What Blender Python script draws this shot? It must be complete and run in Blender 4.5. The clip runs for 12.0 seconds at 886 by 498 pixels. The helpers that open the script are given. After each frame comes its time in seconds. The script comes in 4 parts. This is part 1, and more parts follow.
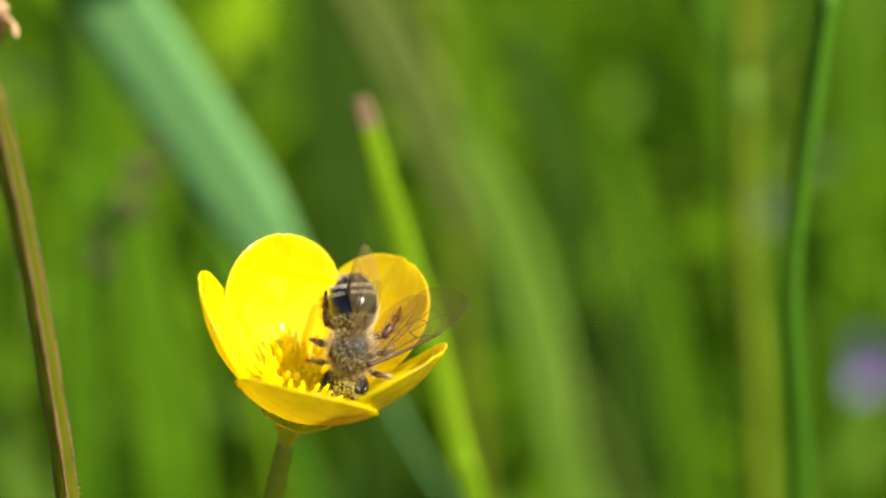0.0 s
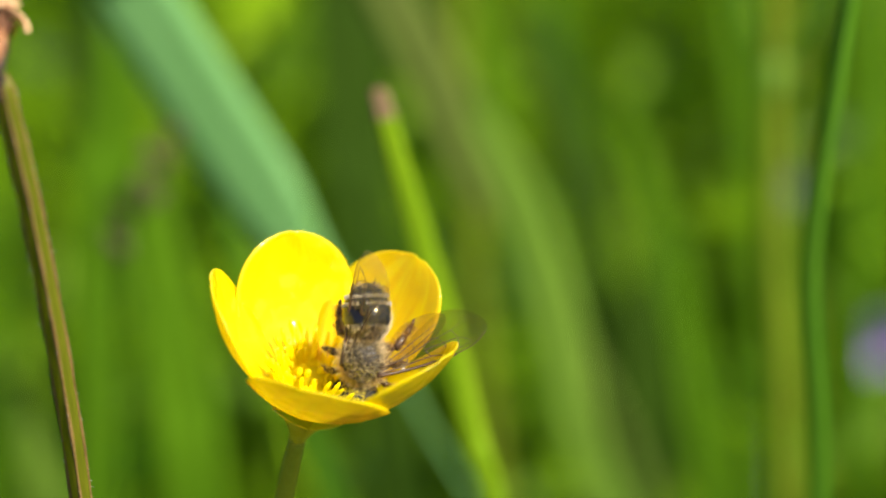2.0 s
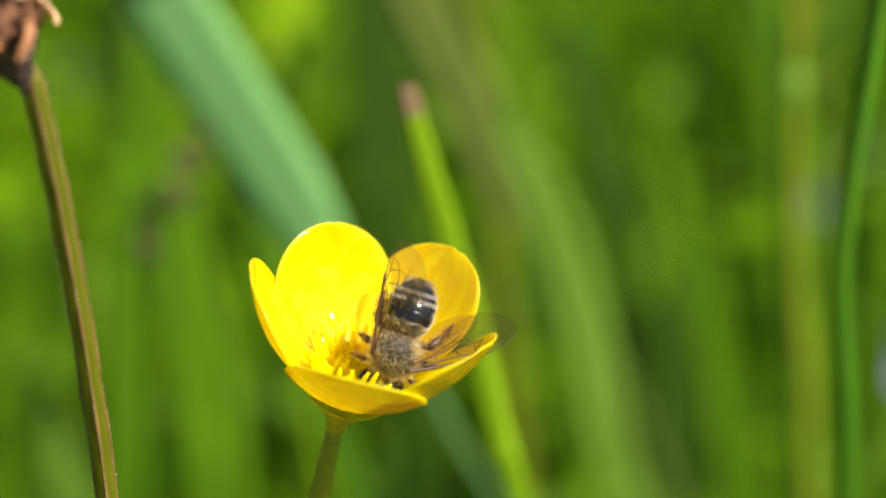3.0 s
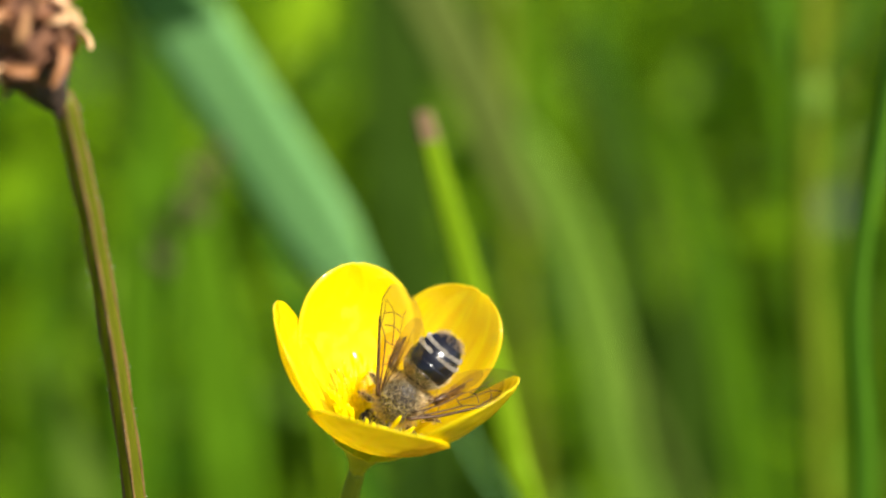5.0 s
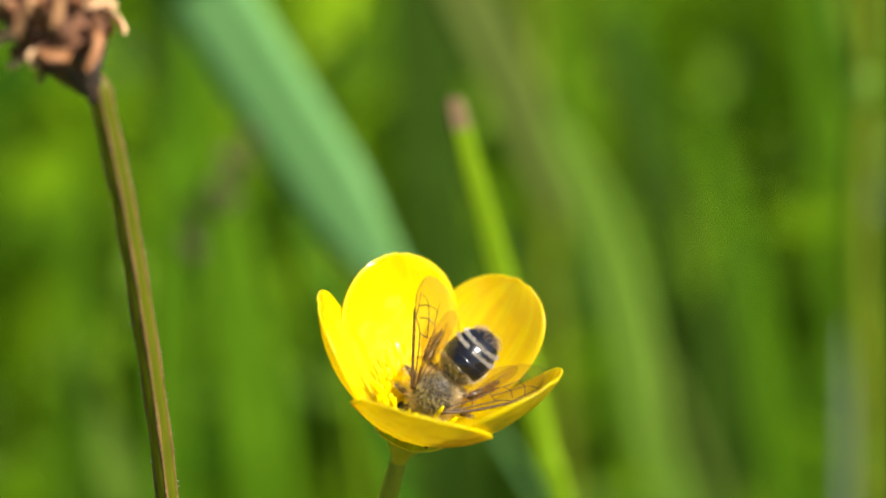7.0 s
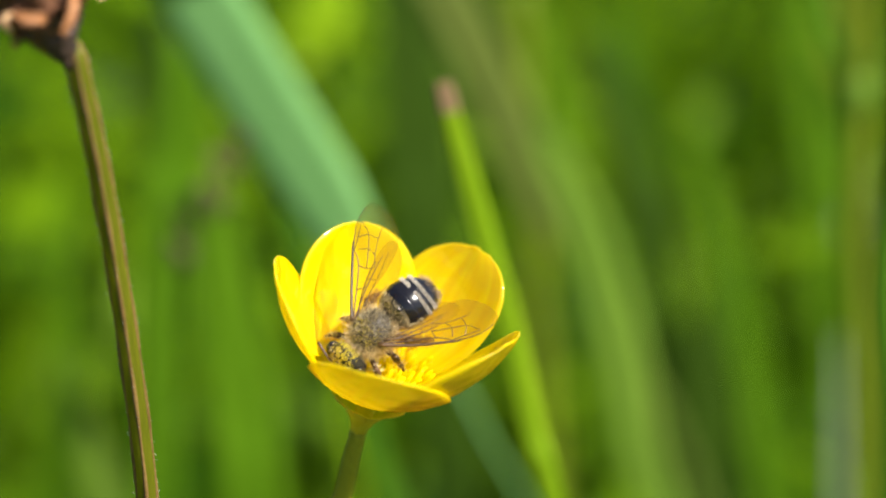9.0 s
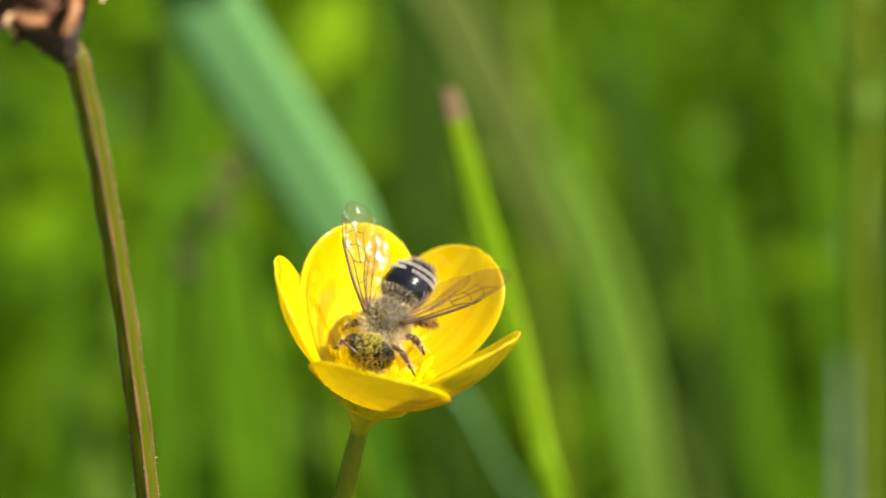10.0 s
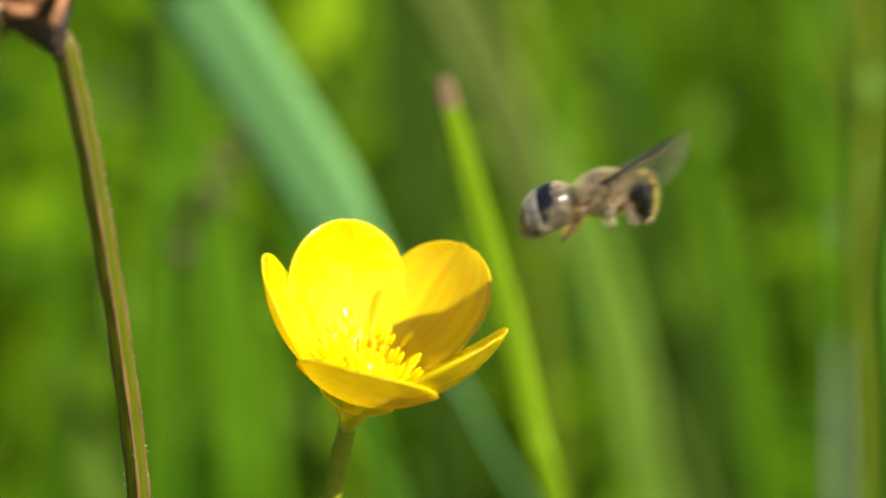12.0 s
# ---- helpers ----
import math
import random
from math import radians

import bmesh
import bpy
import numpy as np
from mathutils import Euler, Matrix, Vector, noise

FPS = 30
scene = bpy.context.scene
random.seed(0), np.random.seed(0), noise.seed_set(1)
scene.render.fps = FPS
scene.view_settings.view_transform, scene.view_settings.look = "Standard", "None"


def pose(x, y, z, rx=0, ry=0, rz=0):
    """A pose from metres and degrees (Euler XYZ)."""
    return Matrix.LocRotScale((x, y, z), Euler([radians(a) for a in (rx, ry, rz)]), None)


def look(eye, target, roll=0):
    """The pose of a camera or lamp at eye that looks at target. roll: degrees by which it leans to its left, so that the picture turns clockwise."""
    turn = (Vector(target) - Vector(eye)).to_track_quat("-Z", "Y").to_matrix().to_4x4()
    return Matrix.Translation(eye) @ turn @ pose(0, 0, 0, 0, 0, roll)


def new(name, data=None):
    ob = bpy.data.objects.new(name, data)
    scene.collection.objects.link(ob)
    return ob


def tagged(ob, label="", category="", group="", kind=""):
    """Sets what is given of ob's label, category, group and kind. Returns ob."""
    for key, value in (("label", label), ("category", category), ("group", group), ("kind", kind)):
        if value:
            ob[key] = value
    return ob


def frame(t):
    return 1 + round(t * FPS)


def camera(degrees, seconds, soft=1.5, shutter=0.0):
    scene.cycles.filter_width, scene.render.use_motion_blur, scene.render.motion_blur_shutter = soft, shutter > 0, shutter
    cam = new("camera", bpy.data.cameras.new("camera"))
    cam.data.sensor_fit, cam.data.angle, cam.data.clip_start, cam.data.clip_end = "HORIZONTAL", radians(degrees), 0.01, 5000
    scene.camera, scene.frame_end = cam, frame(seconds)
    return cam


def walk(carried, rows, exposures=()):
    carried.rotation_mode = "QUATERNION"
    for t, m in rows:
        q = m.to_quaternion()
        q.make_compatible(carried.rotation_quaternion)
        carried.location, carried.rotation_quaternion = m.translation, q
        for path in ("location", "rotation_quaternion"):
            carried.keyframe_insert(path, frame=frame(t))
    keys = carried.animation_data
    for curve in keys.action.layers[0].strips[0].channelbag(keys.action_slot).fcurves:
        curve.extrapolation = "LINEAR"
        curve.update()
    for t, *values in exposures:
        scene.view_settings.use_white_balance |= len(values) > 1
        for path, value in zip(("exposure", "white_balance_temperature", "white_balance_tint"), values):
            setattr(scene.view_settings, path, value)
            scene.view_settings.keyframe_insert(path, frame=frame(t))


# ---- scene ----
# the camera: a macro lens held by hand, a finger's length from the flower
MM = 0.001
cam = camera(24.0, 12.0, soft=1.9, shutter=0.3)
cam.data.dof.use_dof = True
cam.data.dof.focus_distance = 0.156
cam.data.dof.aperture_fstop = 12.0
CAMERA_ROWS = [
    (0, 0.00434, -0.14305, 0.37306, 67.911, 0, -2.268),
    (0.5, 0.00434, -0.14203, 0.37557, 67.159, 0, -2.454),
    (1, 0.00434, -0.14142, 0.37709, 66.968, 0, -2.33),
    (1.5, 0.00434, -0.14182, 0.3761, 67.188, 0, -2.221),
    (2, 0.00434, -0.14203, 0.37557, 66.895, 0, -1.786),
    (2.5, 0.00434, -0.14273, 0.37385, 67.481, 0, -1.476),
    (3, 0.00434, -0.14316, 0.37279, 67.687, 0, -0.948),
    (3.2, 0.00434, -0.1431, 0.37293, 67.667, 0, -0.777),
    (4.8, 0.00434, -0.14209, 0.37544, 67.443, 0, -0.559),
    (5, 0.00434, -0.1415, 0.37689, 67.115, 0, -0.497),
    (5.5, 0.00434, -0.14062, 0.37907, 66.358, 0, -0.311),
    (6, 0.00434, -0.14318, 0.37273, 68, 0, 0),
    (6.5, 0.00434, -0.14342, 0.37213, 67.942, 0, 0.217),
    (7, 0.00434, -0.14163, 0.37656, 66.877, 0, 0.404),
    (7.2, 0.00434, -0.14147, 0.37696, 66.817, 0, 0.497),
    (8.8, 0.00434, -0.14398, 0.37074, 68.486, 0, 0.466),
    (9, 0.00434, -0.14446, 0.36956, 68.604, 0, 0.093),
    (9.5, 0.00434, -0.14532, 0.36744, 69.529, 0, 0.093),
    (10, 0.00434, -0.14537, 0.36731, 69.502, 0, 0.249),
    (10.5, 0.00434, -0.14516, 0.36784, 69.221, 0, 0.202),
    (11, 0.00434, -0.14534, 0.36737, 69.438, 0, 0.373),
    (11.5, 0.00434, -0.14508, 0.36804, 69.214, 0, 0.357),
    (12, 0.00434, -0.145, 0.36823, 68.897, 0, 0.093),
]
walk(cam, [(r[0], pose(*r[1:])) for r in CAMERA_ROWS])

# ---- light: a high summer sun over the camera's right shoulder, clear sky ----
SUN = Vector((0.59, -0.32, 0.74)).normalized()
world = bpy.data.worlds.new("sky")
scene.world = world
world.use_nodes = True
sky = world.node_tree.nodes.new("ShaderNodeTexSky")
sky.sky_type, sky.sun_disc = "NISHITA", False
sky.sun_elevation, sky.sun_rotation = math.asin(SUN.z), math.atan2(SUN.x, SUN.y)
background = world.node_tree.nodes["Background"]
background.inputs["Strength"].default_value = 0.058
world.node_tree.links.new(sky.outputs["Color"], background.inputs["Color"])
sun = new("sun", bpy.data.lights.new("sun", "SUN"))
sun.data.energy, sun.data.angle, sun.data.color = 5.0, radians(0.5), (1.0, 0.95, 0.86)
sun.matrix_world = look(SUN * 3, (0, 0, 0))
scene.view_settings.exposure = 1.08


# ---- materials ----
def material(name, dark, light, rough=0.5, grain=900.0, patch=120.0, bump=0.2, through_light=0.0, island=0.0, gloss=0.5, metal=0.0, stretch=(1, 1, 1), coat=0.0, ripple=0.0, each=0.0, coords="Object"):
    """Two-scale mottled surface; through_light is the share that shines through a leaf; island varies piece from piece."""
    m = bpy.data.materials.new(name)
    m.use_nodes = True
    n, k = m.node_tree.nodes, m.node_tree.links
    surface = n["Principled BSDF"]
    at = n.new("ShaderNodeTexCoord")
    size = n.new("ShaderNodeMapping")
    size.inputs["Scale"].default_value = stretch
    k.new(at.outputs[coords], size.inputs["Vector"])
    fine, broad = n.new("ShaderNodeTexNoise"), n.new("ShaderNodeTexNoise")
    for tex, scale in ((fine, grain), (broad, patch)):
        tex.inputs["Scale"].default_value, tex.inputs["Detail"].default_value = scale, 3.0
        k.new(size.outputs["Vector"], tex.inputs["Vector"])
    blend = n.new("ShaderNodeMath")
    blend.operation = "MULTIPLY_ADD"
    k.new(fine.outputs["Fac"], blend.inputs[0])
    blend.inputs[1].default_value = 0.5
    share = n.new("ShaderNodeMath")
    share.operation = "MULTIPLY"
    share.inputs[1].default_value = 0.5
    k.new(broad.outputs["Fac"], share.inputs[0])
    k.new(share.outputs[0], blend.inputs[2])
    value = blend.outputs[0]
    if island:
        geo = n.new("ShaderNodeNewGeometry")
        vary = n.new("ShaderNodeMath")
        vary.operation = "MULTIPLY_ADD"
        k.new(geo.outputs["Random Per Island"], vary.inputs[0])
        vary.inputs[1].default_value = island
        k.new(value, vary.inputs[2])
        shift = n.new("ShaderNodeMath")
        shift.operation = "SUBTRACT"
        shift.inputs[1].default_value = island / 2
        k.new(vary.outputs[0], shift.inputs[0])
        value = shift.outputs[0]
    if each:
        info, differ, centre = n.new("ShaderNodeObjectInfo"), n.new("ShaderNodeMath"), n.new("ShaderNodeMath")
        differ.operation, differ.inputs[1].default_value = "MULTIPLY_ADD", each
        k.new(info.outputs["Random"], differ.inputs[0])
        k.new(value, differ.inputs[2])
        centre.operation, centre.inputs[1].default_value = "SUBTRACT", each / 2
        k.new(differ.outputs[0], centre.inputs[0])
        value = centre.outputs[0]
    ramp = n.new("ShaderNodeValToRGB")
    ramp.color_ramp.elements[0].position, ramp.color_ramp.elements[1].position = 0.3, 0.7
    ramp.color_ramp.elements[0].color, ramp.color_ramp.elements[1].color = (*dark, 1), (*light, 1)
    k.new(value, ramp.inputs["Fac"])
    k.new(ramp.outputs["Color"], surface.inputs["Base Color"])
    surface.inputs["Roughness"].default_value = rough
    surface.inputs["Metallic"].default_value = metal
    surface.inputs["Specular IOR Level"].default_value = gloss
    surface.inputs["Coat Weight"].default_value = coat
    surface.inputs["Coat Roughness"].default_value = 0.09
    if bump:
        relief = n.new("ShaderNodeBump")
        relief.inputs["Strength"].default_value, relief.inputs["Distance"].default_value = bump, 0.0002
        k.new(fine.outputs["Fac"], relief.inputs["Height"])
        k.new(relief.outputs["Normal"], surface.inputs["Normal"])
        k.new(relief.outputs["Normal"], surface.inputs["Coat Normal"])
    if ripple:  # a glossy skin that is not quite even
        wave, swell = n.new("ShaderNodeTexNoise"), n.new("ShaderNodeBump")
        wave.inputs["Scale"].default_value, wave.inputs["Detail"].default_value = ripple, 0.0
        k.new(at.outputs["Object"], wave.inputs["Vector"])
        swell.inputs["Strength"].default_value, swell.inputs["Distance"].default_value = 0.8, 0.0005
        k.new(wave.outputs["Fac"], swell.inputs["Height"])
        k.new(swell.outputs["Normal"], surface.inputs["Coat Normal"])
    if through_light:
        glow, mix = n.new("ShaderNodeBsdfTranslucent"), n.new("ShaderNodeMixShader")
        k.new(ramp.outputs["Color"], glow.inputs["Color"])
        mix.inputs["Fac"].default_value = through_light
        k.new(surface.outputs[0], mix.inputs[1])
        k.new(glow.outputs[0], mix.inputs[2])
        k.new(mix.outputs[0], n["Material Output"].inputs["Surface"])
    return m


def membrane(name, tint, clear, rough):
    """Thin insect wing: mostly see-through, with a sharp sheen."""
    m = bpy.data.materials.new(name)
    m.use_nodes = True
    n, k = m.node_tree.nodes, m.node_tree.links
    n.remove(n["Principled BSDF"])
    at, ripple, relief = n.new("ShaderNodeTexCoord"), n.new("ShaderNodeTexNoise"), n.new("ShaderNodeBump")
    ripple.inputs["Scale"].default_value, ripple.inputs["Detail"].default_value = 850.0, 1.0
    relief.inputs["Strength"].default_value, relief.inputs["Distance"].default_value = 0.95, 0.00025
    k.new(at.outputs["Object"], ripple.inputs["Vector"])
    k.new(ripple.outputs["Fac"], relief.inputs["Height"])
    clearing, sheen, film = n.new("ShaderNodeBsdfTransparent"), n.new("ShaderNodeBsdfGlossy"), n.new("ShaderNodeBsdfTranslucent")
    clearing.inputs["Color"].default_value = (*tint, 1)
    sheen.inputs["Roughness"].default_value, sheen.inputs["Color"].default_value = rough, (0.9, 0.88, 0.84, 1)
    film.inputs["Color"].default_value = (0.46, 0.36, 0.20, 1)
    k.new(relief.outputs["Normal"], sheen.inputs["Normal"])
    body, coat, edge = n.new("ShaderNodeMixShader"), n.new("ShaderNodeMixShader"), n.new("ShaderNodeMath")
    slant = n.new("ShaderNodeLayerWeight")
    slant.inputs["Blend"].default_value = 0.2
    edge.operation, edge.inputs[1].default_value, edge.inputs[2].default_value = "MULTIPLY_ADD", 0.2, 0.006
    k.new(slant.outputs["Facing"], edge.inputs[0])
    body.inputs["Fac"].default_value = 1 - clear
    k.new(clearing.outputs[0], body.inputs[1])
    k.new(film.outputs[0], body.inputs[2])
    k.new(edge.outputs[0], coat.inputs["Fac"])
    k.new(body.outputs[0], coat.inputs[1])
    k.new(sheen.outputs[0], coat.inputs[2])
    k.new(coat.outputs[0], n["Material Output"].inputs["Surface"])
    return m


PETAL = material("petal yellow", (0.98, 0.74, 0.0003), (1.0, 0.87, 0.0005), rough=0.3, grain=3.0, patch=1.0, bump=0.25, through_light=0.5, gloss=0.35, coat=1.0, ripple=900, stretch=(24, 1.6, 1), coords="UV")
PETAL_STREAKED = material("streaked petal yellow", (0.88, 0.57, 0.0003), (1.0, 0.86, 0.0005), rough=0.3, grain=1.4, patch=0.5, bump=0.25, through_light=0.55, gloss=0.35, coat=1.0, ripple=900, stretch=(16, 1.8, 1), coords="UV")
STAMEN = material("stamen yellow", (1.0, 0.88, 0.004), (1.0, 0.94, 0.008), rough=0.3, grain=4000, patch=800, through_light=0.8, coat=0.6)
SEPAL = material("sepal yellow green", (0.86, 0.80, 0.04), (0.97, 0.93, 0.12), rough=0.5, grain=3000, patch=400, through_light=0.7)
STEM = material("buttercup stem green", (0.25, 0.27, 0.010), (0.40, 0.40, 0.022), rough=0.6, grain=3000, patch=300, through_light=0.1, gloss=0.2)
PLANTAIN_STEM = material("plantain stem olive", (0.21, 0.25, 0.012), (0.33, 0.34, 0.020), rough=0.5, grain=3500, patch=350, stretch=(1, 1, 0.12), through_light=0.7, gloss=0.3)
PLANTAIN_RIB = material("plantain rib brown", (0.13, 0.075, 0.012), (0.33, 0.20, 0.06), rough=0.65, grain=3200, patch=500, bump=0.6, through_light=0.35)
HEAD_CORE = material("dry head brown", (0.07, 0.026, 0.012), (0.26, 0.11, 0.05), rough=0.8, grain=3000, patch=600, bump=0.8, through_light=0.15, each=0.6)
HEAD_DARK = material("dark bract", (0.010, 0.007, 0.008), (0.09, 0.05, 0.03), rough=0.6, grain=3000, patch=700, bump=0.6)
BRACT = material("dry straw bract", (0.40, 0.17, 0.06), (0.85, 0.54, 0.28), rough=0.6, grain=3500, patch=500, bump=0.5, through_light=0.25, each=0.6)
BRACT_RUST = material("rusty bract", (0.24, 0.085, 0.03), (0.46, 0.20, 0.08), rough=0.7, grain=3500, patch=500, bump=0.5, through_light=0.35, each=0.6)
SPIKELET = material("withered spikelet", (0.035, 0.024, 0.010), (0.11, 0.075, 0.03), rough=0.8, grain=3000, patch=600, bump=0.6)
GRASS = material("grass green", (0.030, 0.090, 0.001), (0.145, 0.265, 0.004), rough=0.45, grain=900, patch=60, bump=0.1, through_light=0.35, island=0.7, gloss=0.1, stretch=(1, 1, 0.1))
LEAF_BLUE = material("glaucous leaf", (0.145, 0.34, 0.095), (0.205, 0.42, 0.14), rough=0.45, grain=1500, patch=90, bump=0.15, through_light=0.25, stretch=(1, 1, 0.08), gloss=0.22)
LEAF_LIME = material("lime leaf", (0.20, 0.36, 0.007), (0.30, 0.47, 0.012), rough=0.4, grain=1500, patch=90, bump=0.15, through_light=0.3, stretch=(1, 1, 0.08), gloss=0.22)
LEAF_PALE = material("pale leaf", (0.17, 0.31, 0.028), (0.24, 0.39, 0.045), rough=0.5, grain=1500, patch=90, bump=0.15, through_light=0.3, stretch=(1, 1, 0.08), gloss=0.22)
LEAF_OLIVE = material("olive leaf", (0.15, 0.22, 0.010), (0.23, 0.29, 0.018), rough=0.5, grain=1500, patch=90, bump=0.15, through_light=0.3, stretch=(1, 1, 0.08), gloss=0.22)
LEAF_FADED = material("faded leaf", (0.14, 0.195, 0.03), (0.21, 0.26, 0.05), rough=0.55, grain=1500, patch=90, bump=0.15, through_light=0.3, stretch=(1, 1, 0.08), gloss=0.22)
LEAF_GREY = material("grey withered leaf", (0.26, 0.31, 0.22), (0.40, 0.44, 0.34), rough=0.7, grain=1500, patch=90, bump=0.2, through_light=0.2, stretch=(1, 1, 0.08), gloss=0.22)
# leaf green with shade put into the base colour
LEAF_SHADED = material("shade-darkened olive leaf", (0.032, 0.075, 0.003), (0.058, 0.12, 0.006), rough=0.6, grain=1500, patch=90, bump=0.15, through_light=0.2, stretch=(1, 1, 0.08), gloss=0.22)
LEAF_MID = material("mid green leaf", (0.08, 0.20, 0.004), (0.14, 0.29, 0.008), rough=0.45, grain=1500, patch=90, bump=0.15, through_light=0.25, stretch=(1, 1, 0.08), gloss=0.22)
LEAF_DEEP = material("deep green leaf", (0.05, 0.15, 0.006), (0.10, 0.23, 0.012), rough=0.45, grain=1500, patch=90, bump=0.15, through_light=0.25, stretch=(1, 1, 0.08), gloss=0.22)
BROWN_TIP = material("withered tip", (0.16, 0.09, 0.04), (0.34, 0.22, 0.11), rough=0.7, grain=2500, patch=400, bump=0.4)
VIOLET = material("violet petal", (0.24, 0.09, 0.47), (0.42, 0.18, 0.68), rough=0.5, grain=1500, patch=200, through_light=0.3)
SOIL = material("meadow floor", (0.012, 0.022, 0.004), (0.05, 0.085, 0.012), rough=0.9, grain=180, patch=14, bump=0.6)
CUTICLE = material("black cuticle", (0.004, 0.004, 0.006), (0.012, 0.011, 0.014), rough=0.2, grain=9000, patch=1500, bump=0.04, gloss=0.5)
THORAX_SKIN = material("thorax cuticle", (0.022, 0.018, 0.014), (0.07, 0.055, 0.04), rough=0.5, grain=9000, patch=1500, bump=0.4)
HEAD_SKIN = material("head cuticle", (0.008, 0.008, 0.006), (0.025, 0.022, 0.015), rough=0.45, grain=9000, patch=1500, bump=0.5, gloss=0.2)
FUR = material("buff fur", (0.55, 0.41, 0.19), (0.90, 0.74, 0.44), rough=0.7, grain=500, patch=300, bump=0, through_light=0.25, island=0.8)
FUR_GREY = material("grey fur", (0.17, 0.135, 0.07), (0.58, 0.48, 0.29), rough=0.7, grain=500, patch=300, bump=0, through_light=0.2, island=0.9)
FUR_PALE = material("pale band fur", (0.40, 0.34, 0.26), (0.72, 0.66, 0.56), rough=0.7, grain=500, patch=300, bump=0, through_light=0.3, island=0.6)
FUR_TIP = material("brown tip fur", (0.26, 0.16, 0.08), (0.55, 0.40, 0.24), rough=0.7, grain=500, patch=300, bump=0, through_light=0.3, island=0.7)
FUR_ORANGE = material("orange leg fur", (0.36, 0.19, 0.04), (0.68, 0.43, 0.13), rough=0.7, grain=500, patch=300, bump=0, through_light=0.3, island=0.7)
POLLEN = material("pollen dust", (0.32, 0.25, 0.008), (0.56, 0.46, 0.02), rough=0.8, grain=6000, patch=2000, bump=0.3)
LEG = material("leg brown", (0.035, 0.016, 0.007), (0.11, 0.055, 0.022), rough=0.35, grain=7000, patch=1500, bump=0.3)
EYE = material("eye brown black", (0.006, 0.005, 0.005), (0.022, 0.016, 0.013), rough=0.14, grain=20000, patch=2000, bump=0.15, gloss=0.6)
WING = membrane("wing membrane", (0.95, 0.89, 0.76), 0.76, 0.25)
VEIN = material("wing vein", (0.035, 0.016, 0.006), (0.10, 0.05, 0.02), rough=0.45, grain=5000, patch=1500)


# ---- building blocks ----
def part(name, bm, mat, parent=None, label="", smooth=True):
    """Links a bmesh as one mesh object under a thing or a part."""
    mesh = bpy.data.meshes.new(name)
    bm.to_mesh(mesh)
    bm.free()
    for face in mesh.polygons:
        face.use_smooth = smooth
    for m in (mat if isinstance(mat, (list, tuple)) else [mat]):
        mesh.materials.append(m)
    ob = new(name, mesh)
    ob.parent = parent
    if label:
        tagged(ob, label)
    return ob


def thing(name, place, label, category, group=""):
    ob = new(name)
    ob.empty_display_size = 0.01
    ob.matrix_basis = place if isinstance(place, Matrix) else Matrix.Translation(place)
    return tagged(ob, label, category, group)


def spline(points, count):
    """Points along a smooth line through the given ones."""
    pts = [Vector(p) for p in points]
    ends = [2 * pts[0] - pts[1]] + pts + [2 * pts[-1] - pts[-2]]
    out = []
    for i in range(count):
        u = i / (count - 1) * (len(pts) - 1)
        j = min(int(u), len(pts) - 2)
        f = u - j
        a, b, c, d = ends[j:j + 4]
        out.append(0.5 * (2 * b + (c - a) * f + (2 * a - 5 * b + 4 * c - d) * f * f + (3 * b - a - 3 * c + d) * f ** 3))
    return out


def tube(bm, points, radius, sides=8, ribs=0, depth=0.0, caps=True, mat_index=0):
    """A tube along points; radius is a function of 0..1; ribs raise lengthwise ridges."""
    rings, count = [], len(points)
    across = None
    for i, p in enumerate(points):
        along = (points[min(i + 1, count - 1)] - points[max(i - 1, 0)]).normalized()
        if across is None:
            across = along.orthogonal().normalized()
        across = (across - along * across.dot(along)).normalized()
        other = along.cross(across)
        r = radius(i / (count - 1))
        ring = []
        for s in range(sides):
            a = 2 * math.pi * s / sides
            q = r * (1 + depth * math.cos(ribs * a)) if ribs else r
            ring.append(bm.verts.new(p + q * (math.cos(a) * across + math.sin(a) * other)))
        rings.append(ring)
    for a, b in zip(rings, rings[1:]):
        for s in range(sides):
            bm.faces.new((a[s], a[(s + 1) % sides], b[(s + 1) % sides], b[s])).material_index = mat_index
    if caps:
        bm.faces.new(list(reversed(rings[0]))).material_index = mat_index
        bm.faces.new(rings[-1]).material_index = mat_index
    return bm


def ball(bm, centre, size, seg=16, rings=10, turn=None, shape=None):
    """An ellipsoid, turned, and reshaped point by point."""
    m = Matrix.Translation(centre) @ (turn if turn else Matrix()) @ Matrix.Diagonal((*size, 1))
    made = bmesh.ops.create_uvsphere(bm, u_segments=seg, v_segments=rings, radius=1.0)["verts"]
    for v in made:
        v.co = m @ (shape(v.co.copy()) if shape else v.co)
    return made


def grain(bm, centre, size):
    """A tiny eight-sided grain."""
    tips = [bm.verts.new(Vector(centre) + Vector(d) * size) for d in ((1, 0, 0), (0, 1, 0), (-1, 0, 0), (0, -1, 0), (0, 0, 1), (0, 0, -1))]
    for i in range(4):
        bm.faces.new((tips[i], tips[(i + 1) % 4], tips[4]))
        bm.faces.new((tips[(i + 1) % 4], tips[i], tips[5]))


